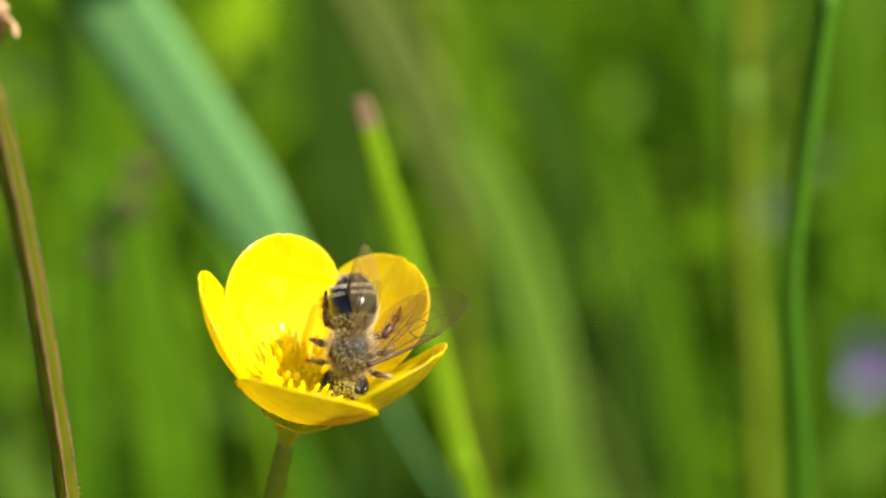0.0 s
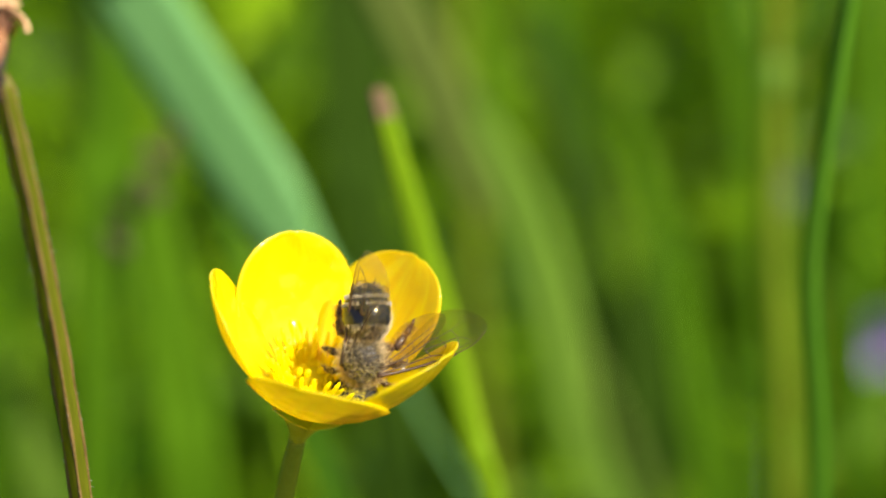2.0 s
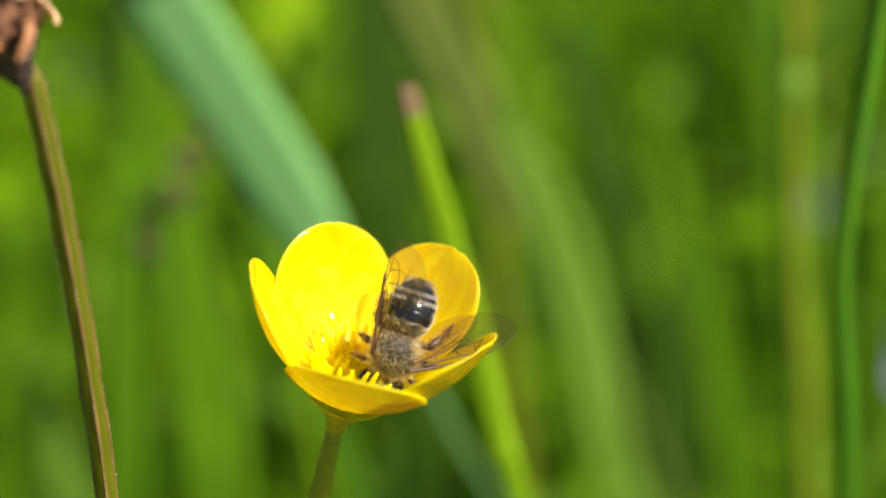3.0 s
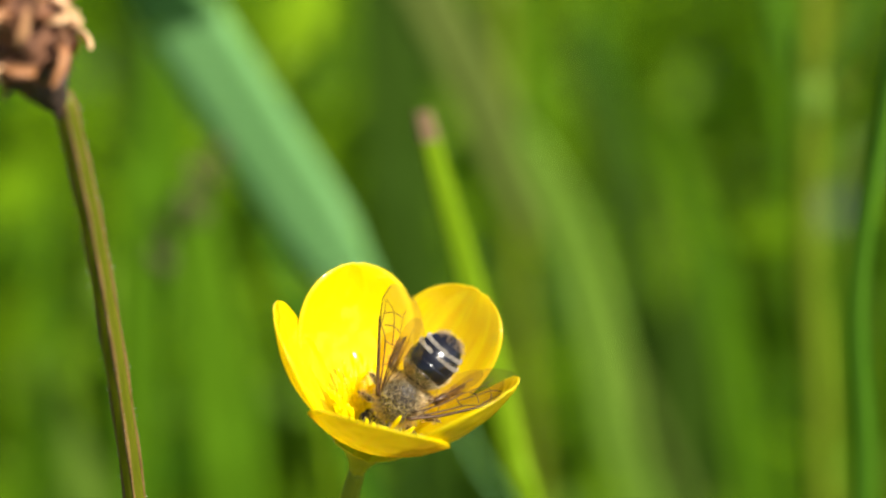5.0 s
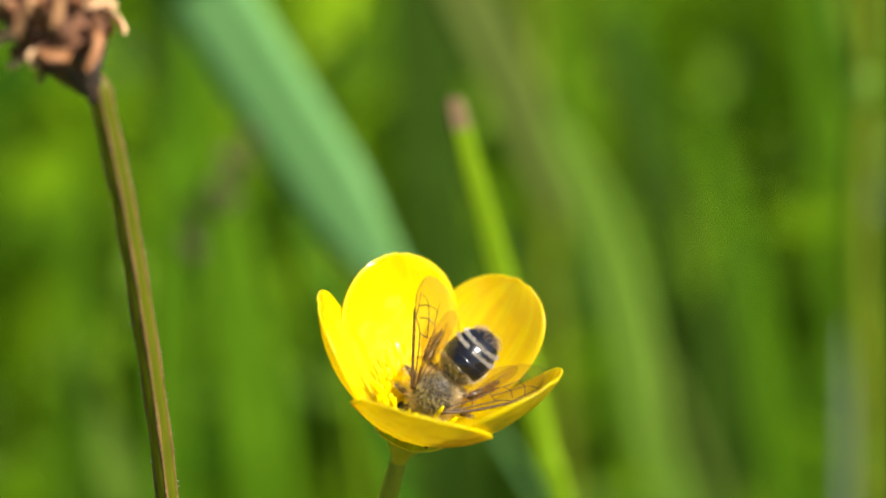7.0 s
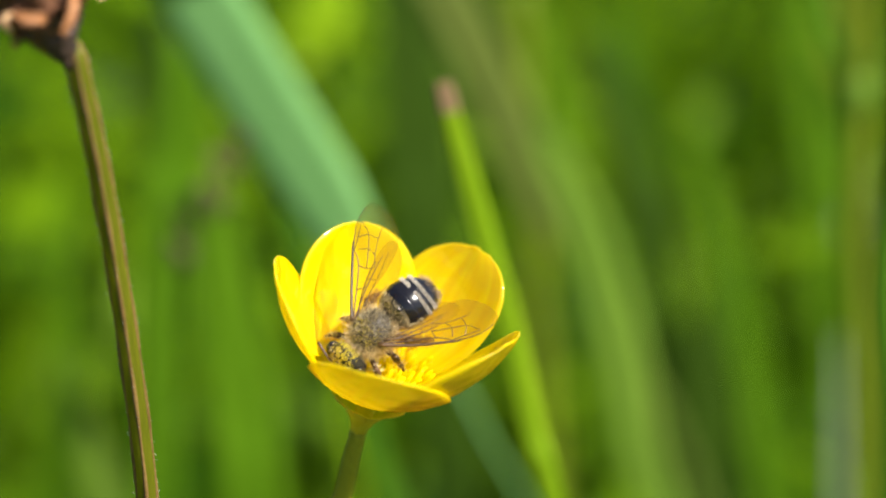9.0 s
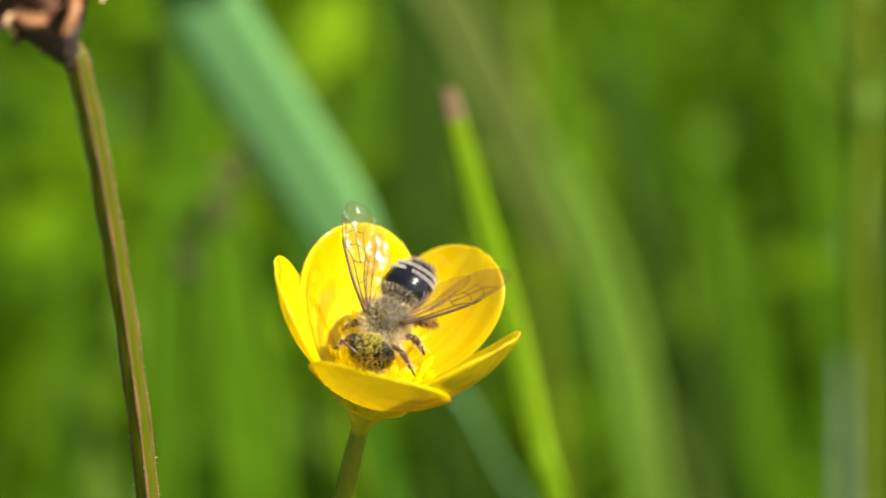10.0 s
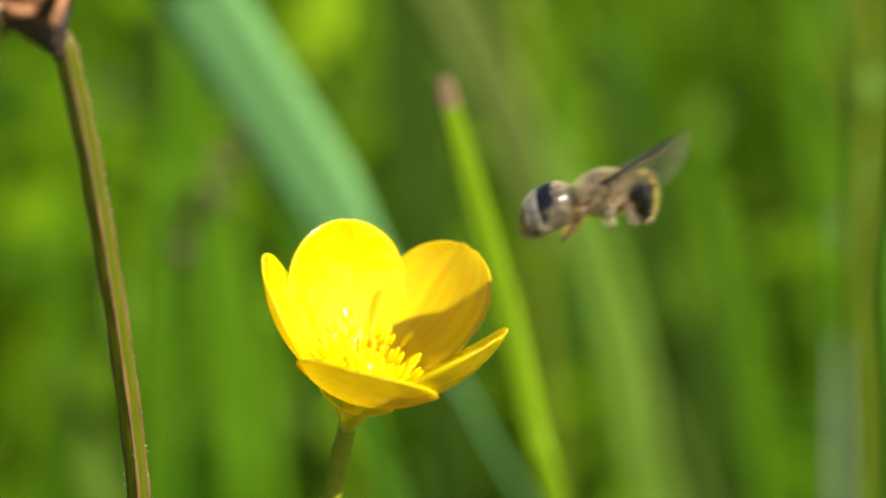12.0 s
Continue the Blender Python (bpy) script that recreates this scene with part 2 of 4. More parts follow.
def strands(bm, roots, length, width, rng, lean=Vector((0, 0, 0)), spread=0.35, curl=0.3):
    """Fine hairs: thin bent triangles that stand off from roots (place, normal)."""
    for place, normal in roots:
        way = (normal + lean + Vector([rng.gauss(0, spread) for _ in range(3)])).normalized()
        side = way.cross(Vector([rng.gauss(0, 1) for _ in range(3)])).normalized()
        long = length * rng.uniform(0.6, 1.25)
        bend = Vector([rng.gauss(0, curl) for _ in range(3)]) * long * 0.4
        a, b = bm.verts.new(place - side * width / 2), bm.verts.new(place + side * width / 2)
        c = bm.verts.new(place + way * long * 0.55 + bend * 0.3 + side * width * 0.35)
        d = bm.verts.new(place + way * long * 0.55 + bend * 0.3 - side * width * 0.35)
        e = bm.verts.new(place + way * long + bend)
        bm.faces.new((a, b, c, d))
        bm.faces.new((d, c, e))


def on_ball(centre, size, count, rng, keep=lambda n: True, turn=None):
    """Random roots on an ellipsoid, with outward normals."""
    out, turn3 = [], (turn.to_3x3() if turn else Matrix.Identity(3))
    while len(out) < count:
        n = Vector([rng.gauss(0, 1) for _ in range(3)]).normalized()
        if not keep(n):
            continue
        p = Vector((n.x * size[0], n.y * size[1], n.z * size[2]))
        normal = Vector((n.x / size[0], n.y / size[1], n.z / size[2])).normalized()
        out.append((Vector(centre) + turn3 @ p * 0.97, turn3 @ normal))
    return out


def ribbon(bm, line, width, fold=0.25, thick=0.0002, facing=Vector((0, -1, 0)), twist=0.0, across=4):
    """A grass leaf along a line: a keeled strip with thickness. width is a function of 0..1."""
    count, grid = len(line), []
    for i, p in enumerate(line):
        u = i / (count - 1)
        along = (line[min(i + 1, count - 1)] - line[max(i - 1, 0)]).normalized()
        face = (facing - along * facing.dot(along)).normalized()
        face = Matrix.Rotation(twist * u, 3, along) @ face
        side = along.cross(face)
        row_a, row_b = [], []
        for s in range(across + 1):
            w = 2 * s / across - 1
            off = p + side * w * width(u) / 2 + face * (abs(w) * fold * width(u) / 2)
            row_a.append(bm.verts.new(off + face * thick / 2))
            row_b.append(bm.verts.new(off - face * thick / 2))
        grid.append((row_a, row_b))
    for (a, b), (c, d) in zip(grid, grid[1:]):
        for s in range(across):
            bm.faces.new((a[s], a[s + 1], c[s + 1], c[s]))
            bm.faces.new((b[s + 1], b[s], d[s], d[s + 1]))
        bm.faces.new((a[0], c[0], d[0], b[0]))
        bm.faces.new((c[-1], a[-1], b[-1], d[-1]))
    return bm


# ---- ground ----
ground_mesh = bmesh.new()
bmesh.ops.create_grid(ground_mesh, x_segments=60, y_segments=60, size=60)
for v in ground_mesh.verts:
    far = math.hypot(v.co.x, v.co.y)
    v.co.z = -0.004 + 0.05 * noise.noise(v.co * 0.21) * min(1, max(0, far - 3) / 4)
ground = tagged(part("ground", ground_mesh, SOIL), "dark green meadow floor of moss and thatch", "ground", kind="structure")


# ---- meadow grass ----
def meadow(name, label, count, area, low, high, wide, seed, mat, clear=None, hole=None):
    """Countless thin leaves over a patch of ground (x and y from, to), in one mesh; clear(x, y) caps their height; none stand in the hole."""
    rng = random.Random(seed)
    verts, faces = [], []
    for _ in range(count):
        x, y = rng.uniform(area[0], area[1]), rng.uniform(area[2], area[3])
        if hole and hole[0] < x < hole[1] and hole[2] < y < hole[3]:
            continue
        tall, w = rng.uniform(low, high), rng.uniform(*wide)
        tall = min(tall, clear(x, y) * rng.uniform(0.6, 1.0)) if clear else tall
        lean = Vector((rng.gauss(0, 0.25), rng.gauss(0, 0.15), 0)) * tall
        a = rng.gauss(0, 0.6)
        side = Vector((math.cos(a), math.sin(a), 0))
        face = Vector((-side.y, side.x, 0))
        base, start = Vector((x, y, -0.003)), len(verts)
        steps = 7
        for i in range(steps):
            u = i / (steps - 1)
            p = base + Vector((0, 0, tall * (u - 0.12 * u ** 3))) + lean * u ** 2
            q = w * (1 - u ** 2.5) * (0.55 + 0.9 * u * (1 - u)) + 0.0002
            verts += [p - side * q / 2 + face * q * 0.15, p, p + side * q / 2 + face * q * 0.15]
        for i in range(steps - 1):
            for s in range(2):
                j = start + 3 * i + s
                faces.append((j, j + 1, j + 4, j + 3))
    mesh = bpy.data.meshes.new(name)
    mesh.from_pydata(verts, [], faces)
    for f in mesh.polygons:
        f.use_smooth = True
    mesh.materials.append(mat)
    return tagged(new(name, mesh), label, "grass", kind="stuff")


def opening(x, y):
    """The sward stays low round the flower and the camera, and rises behind."""
    if y > 0.24:
        return 0.24 + 0.3 * min(1, (y - 0.24))
    return 0.12 + 0.5 * max(0, abs(x) - 0.12) if y > -0.35 else 0.3


meadow("meadow_grass", "dense bright green meadow grass blades standing upright", 1300, (-0.5, 0.5, 0.26, 1.1), 0.12, 0.30, (0.006, 0.020), 3, GRASS, opening)
meadow("far_meadow_grass", "soft green meadow grass further off", 5500, (-1.6, 1.6, 1.1, 4.0), 0.12, 0.32, (0.006, 0.012), 4, GRASS)
meadow("side_grass", "green meadow grass at both sides and behind", 6500, (-1.6, 1.6, -1.3, 1.1), 0.06, 0.28, (0.003, 0.007), 6, GRASS, lambda x, y: opening(x, y) if abs(x) > 0.5 or y < 0.1 else 0.08)
meadow("low_grass", "short green grass round the flower stems", 1200, (-0.5, 0.5, -0.35, 0.26), 0.05, 0.16, (0.002, 0.005), 5, GRASS, opening)


meadow("outer_meadow_grass", "green meadow grass all round the clearing", 26000, (-5.5, 5.5, -4.5, 7.5), 0.12, 0.34, (0.008, 0.018), 7, GRASS, hole=(-1.6, 1.6, -1.3, 4.0))


def herbs(name, label, count, area, seed, mat):
    """Small oval leaves on thin stalks that rise from the ground, in one mesh."""
    rng = random.Random(seed)
    verts, faces = [], []
    for _ in range(count):
        y = rng.uniform(area[2], area[3])
        base = Vector((rng.uniform(area[0], area[1]), y, -0.003))
        tall = rng.uniform(0.3, 1.0) * (0.31 - 0.17 * y)
        top = base + Vector((rng.gauss(0, 0.02), rng.gauss(0, 0.02), tall))
        start = len(verts)
        w = Vector((0.0006, 0, 0))
        verts += [base - w, base + w, top + w * 0.6, top - w * 0.6]
        faces.append((start, start + 1, start + 2, start + 3))
        for _leaf in range(rng.randint(2, 5)):
            root = base.lerp(top, rng.uniform(0.6, 1.0))
            way = Vector((rng.gauss(0, 1), rng.gauss(0, 0.7), rng.gauss(0.3, 0.5))).normalized()
            side = way.cross(Vector((rng.gauss(0, 0.5), -0.6, 0.8))).normalized()
            long, wide = rng.uniform(0.008, 0.024), rng.uniform(0.002, 0.006)
            n = len(verts)
            verts += [root, root + way * long * 0.35 + side * wide, root + way * long * 0.75 + side * wide * 0.7, root + way * long - Vector((0, 0, long * 0.15)),
                      root + way * long * 0.75 - side * wide * 0.7, root + way * long * 0.35 - side * wide]
            faces += [(n, n + 1, n + 5), (n + 1, n + 2, n + 4, n + 5), (n + 2, n + 3, n + 4)]
    mesh = bpy.data.meshes.new(name)
    mesh.from_pydata(verts, [], faces)
    mesh.materials.append(mat)
    return tagged(new(name, mesh), label, "herbs", kind="stuff")


HERB = material("herb leaf", (0.013, 0.048, 0.0006), (0.140, 0.26, 0.0035), rough=0.4, grain=900, patch=60, bump=0.1, through_light=0.35, island=0.9, gloss=0.08)
herbs("meadow_herb", "small mottled green herb leaves among the meadow grass", 1100, (-0.30, 0.36, 0.20, 0.75), 9, HERB)


def grass_leaf(points, width, mat, label, fold=0.25, twist=0.0, tip=None, name="grass_blade", facing=(0, -1, 0), group="tall grass blades"):
    """One tall grass leaf from the ground to its tip, in its own thing."""
    base = Vector(points[0])
    ob = thing(name, base, label, "grass", group)
    line = spline([Vector(p) - base for p in points], 28)
    cut = 26 if tip else 28
    part("leaf", ribbon(bmesh.new(), line[:cut], lambda u: width(u * (cut - 1) / 27), fold=fold, twist=twist, facing=Vector(facing)), mat, ob)
    rib = [p + Vector((0, -0.0001, 0)) for p in line[2:cut - 2]]
    part("midrib", tube(bmesh.new(), rib, lambda u: 0.00022 * (1.2 - u), sides=6), mat, ob)
    if tip:
        part("tip", ribbon(bmesh.new(), line[cut - 1:], lambda u: width((cut - 1 + u * (28 - cut)) / 27) + 0.0001, fold=fold, facing=Vector(facing)), tip, ob, "withered brown leaf tip")
    return ob


def taper(widest, top=0.4, power=3.0):
    return lambda u: widest * (0.6 + 0.4 * min(1, u * 2)) * max(0.0, 1 - (1 - top) * u ** power)


lime_blade = grass_leaf([(0.050, 0.060, 0), (0.032, 0.05, 0.19), (0.0161, 0.045, 0.2640), (0.0132, 0.045, 0.2750), (0.0104, 0.045, 0.2878), (0.0078, 0.045, 0.2975), (0.0055, 0.045, 0.3062), (0.0040, 0.045, 0.3123)],
                        taper(0.0029, 0.5, 4), LEAF_LIME, "lime green grass blade with a withered brown tip", fold=0.06, tip=BROWN_TIP)
broad_leaf = grass_leaf([(0.056, 0.115, 0), (0.03, 0.106, 0.19), (0.0094, 0.1, 0.248), (0.0041, 0.1, 0.2565), (-0.0014, 0.1, 0.265), (-0.007, 0.1, 0.2735), (-0.0118, 0.1, 0.2821), (-0.0166, 0.1, 0.2906), (-0.0214, 0.1, 0.2991), (-0.0262, 0.1, 0.3076)],
                        lambda u: 0.0008 + 0.0094 * min(1, max(0, (u - 0.34) / 0.30)), LEAF_BLUE, "broad blue-green grass leaf with a folded tip behind the flower", fold=0.012)
# past a kink the leaf's tip hangs over towards the light
kink = Vector((-0.0262, 0.1, 0.3076)) - Vector((0.056, 0.115, 0))
part("folded_tip", ribbon(bmesh.new(), spline([kink, kink + Vector((-0.0012, -0.0030, 0.0036)), kink + Vector((-0.0035, -0.0085, 0.0085)), kink + Vector((-0.0060, -0.0160, 0.0120))], 12),
                          lambda u: 0.0100 * (1 - 0.8 * u ** 1.5), fold=0.05), LEAF_BLUE, broad_leaf)
pale_blade = grass_leaf([(0.10, 0.17, 0), (0.066, 0.165, 0.14), (0.0395, 0.16, 0.2045), (0.0332, 0.16, 0.2310), (0.0295, 0.16, 0.2430), (0.0258, 0.16, 0.2545), (0.0215, 0.16, 0.2640), (0.0185, 0.16, 0.2700)],
                        taper(0.0078, 0.25, 6), LEAF_PALE, "pale green grass blade leaning among the meadow")
olive_blade = grass_leaf([(0.085, 0.195, 0), (0.060, 0.19, 0.16), (0.0330, 0.185, 0.230), (0.0232, 0.18, 0.2440), (0.0195, 0.18, 0.2525), (0.0142, 0.18, 0.2660), (0.0080, 0.18, 0.2795), (0.001, 0.18, 0.293)],
                         lambda u: 0.0016 + 0.0072 * min(1, max(0, (u - 0.40) / 0.22)), LEAF_FADED, "faded grey-olive grass blade behind the flower")
streak_blade = grass_leaf([(0.060, 0.25, 0), (0.040, 0.245, 0.16), (0.0279, 0.24, 0.2348), (0.0231, 0.24, 0.2555), (0.0186, 0.24, 0.2721), (0.014, 0.24, 0.287)],
                          taper(0.005, 0.4, 4), LEAF_MID, "narrow green grass blade among the far grass")
bend_blade = grass_leaf([(-0.060, 0.15, 0), (-0.044, 0.145, 0.17), (-0.0377, 0.14, 0.2561), (-0.0345, 0.14, 0.2719), (-0.0323, 0.14, 0.2862), (-0.0325, 0.141, 0.292)],
                        taper(0.0085, 0.4, 4), LEAF_MID, "sunlit grass blade behind the plantain")
wide_leaf = grass_leaf([(0.010, 0.18, 0), (-0.008, 0.17, 0.18), (-0.0188, 0.160, 0.2762), (-0.0173, 0.160, 0.2811), (-0.0159, 0.160, 0.2851), (-0.0146, 0.160, 0.2890), (-0.0133, 0.160, 0.2934)],
                       lambda u: 0.0012 + 0.0078 * min(1, max(0, (u - 0.42) / 0.22)) * (1 - 0.5 * max(0, u - 0.85) / 0.15), LEAF_LIME, "bright lime leaf catching the sun", facing=(0.5, -0.7, 0.5))
left_blade = grass_leaf([(-0.09, 0.20, 0), (-0.075, 0.19, 0.14), (-0.062, 0.18, 0.215), (-0.058, 0.18, 0.255)], taper(0.007, 0.3, 3), LEAF_MID, "mid green grass blade among the meadow grass")
low_blade = grass_leaf([(-0.02, 0.17, 0), (-0.036, 0.165, 0.13), (-0.050, 0.16, 0.20), (-0.059, 0.16, 0.232)], taper(0.0075, 0.3, 3), LEAF_PALE, "pale green grass blade leaning low")
# its dark colour stands in for the shade behind the flower
dark_blade = grass_leaf([(0.016, 0.21, 0), (0.010, 0.205, 0.14), (0.0015, 0.20, 0.233), (0.0002, 0.20, 0.249), (-0.0009, 0.20, 0.2645), (-0.0025, 0.20, 0.2795), (-0.0040, 0.20, 0.291)], taper(0.014, 0.5, 3), LEAF_SHADED, "dark olive grass blade coloured as if in shade")
sunlit_far_blade = grass_leaf([(0.130, 0.335, 0), (0.127, 0.333, 0.12), (0.1235, 0.33, 0.190), (0.1190, 0.33, 0.252)], taper(0.016, 0.5, 3), LEAF_MID, "broad sunlit grass blade at the meadow edge")
side_blade = grass_leaf([(0.085, 0.21, 0), (0.074, 0.205, 0.13), (0.060, 0.20, 0.210), (0.046, 0.20, 0.258)], taper(0.008, 0.3, 3), LEAF_MID, "mid green grass blade leaning across")
tall_blade = grass_leaf([(0.050, 0.23, 0), (0.048, 0.225, 0.15), (0.043, 0.22, 0.230), (0.034, 0.22, 0.273)], taper(0.007, 0.3, 3), LEAF_DEEP, "deep green grass blade among the far grass")
far_blade = grass_leaf([(0.115, 0.25, 0), (0.106, 0.245, 0.13), (0.100, 0.24, 0.200), (0.098, 0.24, 0.265)], taper(0.007, 0.3, 3), LEAF_MID, "tall green grass blade at the meadow edge")
grey_blade = grass_leaf([(0.078, 0.16, 0), (0.072, 0.155, 0.14), (0.0672, 0.15, 0.205), (0.0648, 0.15, 0.240)], taper(0.0022, 0.3, 3), LEAF_GREY, "pale greyish withered grass blade")

near_blade = grass_leaf([(-0.020, 0.15, 0), (-0.0235, 0.145, 0.15), (-0.0254, 0.14, 0.2158), (-0.0262, 0.14, 0.2296), (-0.0275, 0.14, 0.2428), (-0.0285, 0.14, 0.2546), (-0.0292, 0.14, 0.268)],
                        taper(0.0120, 0.3, 3), LEAF_MID, "mid green grass blade low behind the flower")
deep_blade = grass_leaf([(0.020, 0.08, 0), (0.012, 0.075, 0.18), (-0.004, 0.07, 0.262), (-0.0135, 0.07, 0.290)],
                        taper(0.004, 0.3, 3), LEAF_DEEP, "dark green grass blade behind the flower stem")


# three dark blades added where the meadow is shaded; the shade is their colour
umber_blade = grass_leaf([(-0.058, 0.155, 0), (-0.052, 0.152, 0.15), (-0.0367, 0.15, 0.2539), (-0.0381, 0.15, 0.2685), (-0.0385, 0.15, 0.2809), (-0.0386, 0.15, 0.2912)], taper(0.0055, 0.5, 3), LEAF_SHADED, "olive grass blade beside the broad leaf, darkened as if shaded")
dark_leaf = grass_leaf([(0.060, 0.215, 0), (0.056, 0.212, 0.12), (0.0532, 0.21, 0.1992), (0.0547, 0.21, 0.2156), (0.0564, 0.21, 0.2290)], taper(0.013, 0.6, 3), LEAF_SHADED, "broad grass leaf with deep olive shade in its colour")
shade_blade = grass_leaf([(0.062, 0.22, 0), (0.056, 0.217, 0.13), (0.0428, 0.21, 0.2283), (0.0389, 0.21, 0.2416), (0.0351, 0.21, 0.2556), (0.0299, 0.21, 0.2703)], taper(0.0085, 0.5, 3), LEAF_SHADED, "olive grass blade among the far grass, with shade in its colour")

edge_blade = grass_leaf([(0.095, 0.27, 0), (0.092, 0.265, 0.13), (0.084, 0.26, 0.210), (0.074, 0.26, 0.268)], taper(0.012, 0.5, 3), LEAF_MID, "mid green grass blade beyond the bare stems")
tip_blade = grass_leaf([(0.110, 0.30, 0), (0.104, 0.295, 0.12), (0.093, 0.29, 0.195), (0.088, 0.29, 0.262)], taper(0.012, 0.5, 3), LEAF_OLIVE, "olive green grass blade beyond the bare stems")


# ---- upright stems ----
def stalk(name, points, thick, mat, label, end_mat=None, group="bare stems"):
    base = Vector(points[0])
    ob = thing(name, base, label, "plant stem", group)
    line = spline([Vector(p) - base for p in points], 30)
    part("stem", tube(bmesh.new(), line, lambda u: thick * (1.15 - 0.3 * u) / 2, sides=10, ribs=5, depth=0.06), mat, ob)
    if end_mat:
        top = line[-1]
        bm = bmesh.new()
        tube(bm, [top, top + Vector((0, 0, thick * 0.45))], lambda u: thick * (0.44 - 0.12 * u), sides=10)
        part("cut_end", bm, end_mat, ob, "pale torn stem end")
    return ob


cut_stem = stalk("cut_stem", [(0.060, 0.045, 0), (0.052, 0.042, 0.20), (0.0478, 0.040, 0.2719), (0.0454, 0.040, 0.2953), (0.0465, 0.040, 0.3150), (0.0472, 0.040, 0.3235)],
                 0.0020, LEAF_DEEP, "bare green stem with a torn pale top", BRACT)
node_stem = stalk("node_stem", [(0.075, 0.13, 0), (0.064, 0.122, 0.16), (0.0603, 0.12, 0.2279), (0.056, 0.12, 0.265), (0.0545, 0.12, 0.289), (0.0535, 0.12, 0.305)],
                  0.0032, LEAF_OLIVE, "yellow-green flowering stem with a swollen node")
bm = bmesh.new()
ball(bm, (0.0545 - 0.075, 0.12 - 0.13, 0.288), (0.0020, 0.0020, 0.0036))
part("node", bm, LEAF_PALE, node_stem, "pale swollen stem node")
for dx, dz in ((-0.006, 0.014), (0.007, 0.017)):
    a = Vector((0.0545 - 0.075, -0.01, 0.289))
    part("branch", tube(bmesh.new(), spline([a, a + Vector((dx * 0.7, 0, dz * 0.5)), a + Vector((dx * 1.2, 0.002, dz * 1.4))], 10), lambda u: 0.0009, sides=8), LEAF_DEEP, node_stem)


olive_stem = stalk("olive_stem", [(0.032, 0.205, 0), (0.028, 0.202, 0.13), (0.0219, 0.2, 0.2048), (0.0198, 0.2, 0.236), (0.0181, 0.2, 0.2592), (0.0166, 0.2, 0.2823)], 0.0042, LEAF_OLIVE, "yellowish olive upright stem among the grass")
bm = bmesh.new()
ball(bm, Vector((0.0195, 0.20, 0.246)) - Vector((0.032, 0.205, 0)), (0.0027, 0.0027, 0.0042))
part("node", bm, LEAF_OLIVE, olive_stem, "swollen stem node")


# ---- withered grass spike ----
def withered_spike(points):
    base = Vector(points[0])
    ob = thing("withered_grass_spike", base, "withered brown grass spike on a thin stalk", "grass")
    line = spline([Vector(p) - base for p in points], 24)
    part("stalk", tube(bmesh.new(), line, lambda u: 0.0003 * (1.2 - 0.6 * u), sides=7), LEAF_DEEP, ob)
    for i, u in enumerate((17, 18.5, 20, 21.5, 23)):
        p = line[int(u)]
        out = Vector((0.0013 * (-1) ** i, -0.0003, 0.0016))
        bm = bmesh.new()
        tube(bm, spline([p, p + out * 0.6, p + out * 1.5], 8), lambda v: 0.0002 + 0.0008 * math.sin(math.pi * min(1, v * 0.95 + 0.03)), sides=8)
        part("spikelet", bm, SPIKELET, ob)
    return ob


spike = withered_spike([(-0.040, 0.105, 0), (-0.034, 0.102, 0.17), (-0.0275, 0.10, 0.265), (-0.0248, 0.10, 0.2790), (-0.0222, 0.10, 0.2870)])
low_spike = withered_spike([(-0.046, 0.110, 0), (-0.042, 0.107, 0.16), (-0.0325, 0.105, 0.258), (-0.0302, 0.105, 0.2700), (-0.0280, 0.105, 0.2785)])


# ---- violet meadow flower ----
def violet_flower(place):
    ob = thing("violet_flower", (place[0], place[1], 0), "small violet-blue meadow flower on a thin stem", "flower")
    top = Vector((0, 0, place[2]))
    part("stem", tube(bmesh.new(), spline([(0.01, 0, 0), (0.006, 0, place[2] * 0.6), top], 16), lambda u: 0.0007, sides=8), LEAF_DEEP, ob)
    for i in range(6):
        a = i * math.pi / 3
        out = Vector((math.cos(a), -0.5, math.sin(a))).normalized()
        part("petal", ribbon(bmesh.new(), spline([top, top + out * 0.004, top + out * 0.0078 + Vector((0, -0.0008, 0))], 8),
                             lambda u: 0.0014 + 0.005 * math.sin(math.pi * min(1, u * 0.9)), fold=0.2, facing=Vector((0, -1, 0.2))), VIOLET, ob)
    return ob


violet = violet_flower((0.1110, 0.26, 0.1825))


# ---- the buttercup ----
AXIS = Vector((0.278, -0.200, 1.0)).normalized()
FLAT_X = (Vector((1, 0, 0)) - AXIS * AXIS.x).normalized()
CUP = Matrix((FLAT_X, AXIS.cross(FLAT_X), AXIS)).transposed().to_4x4()


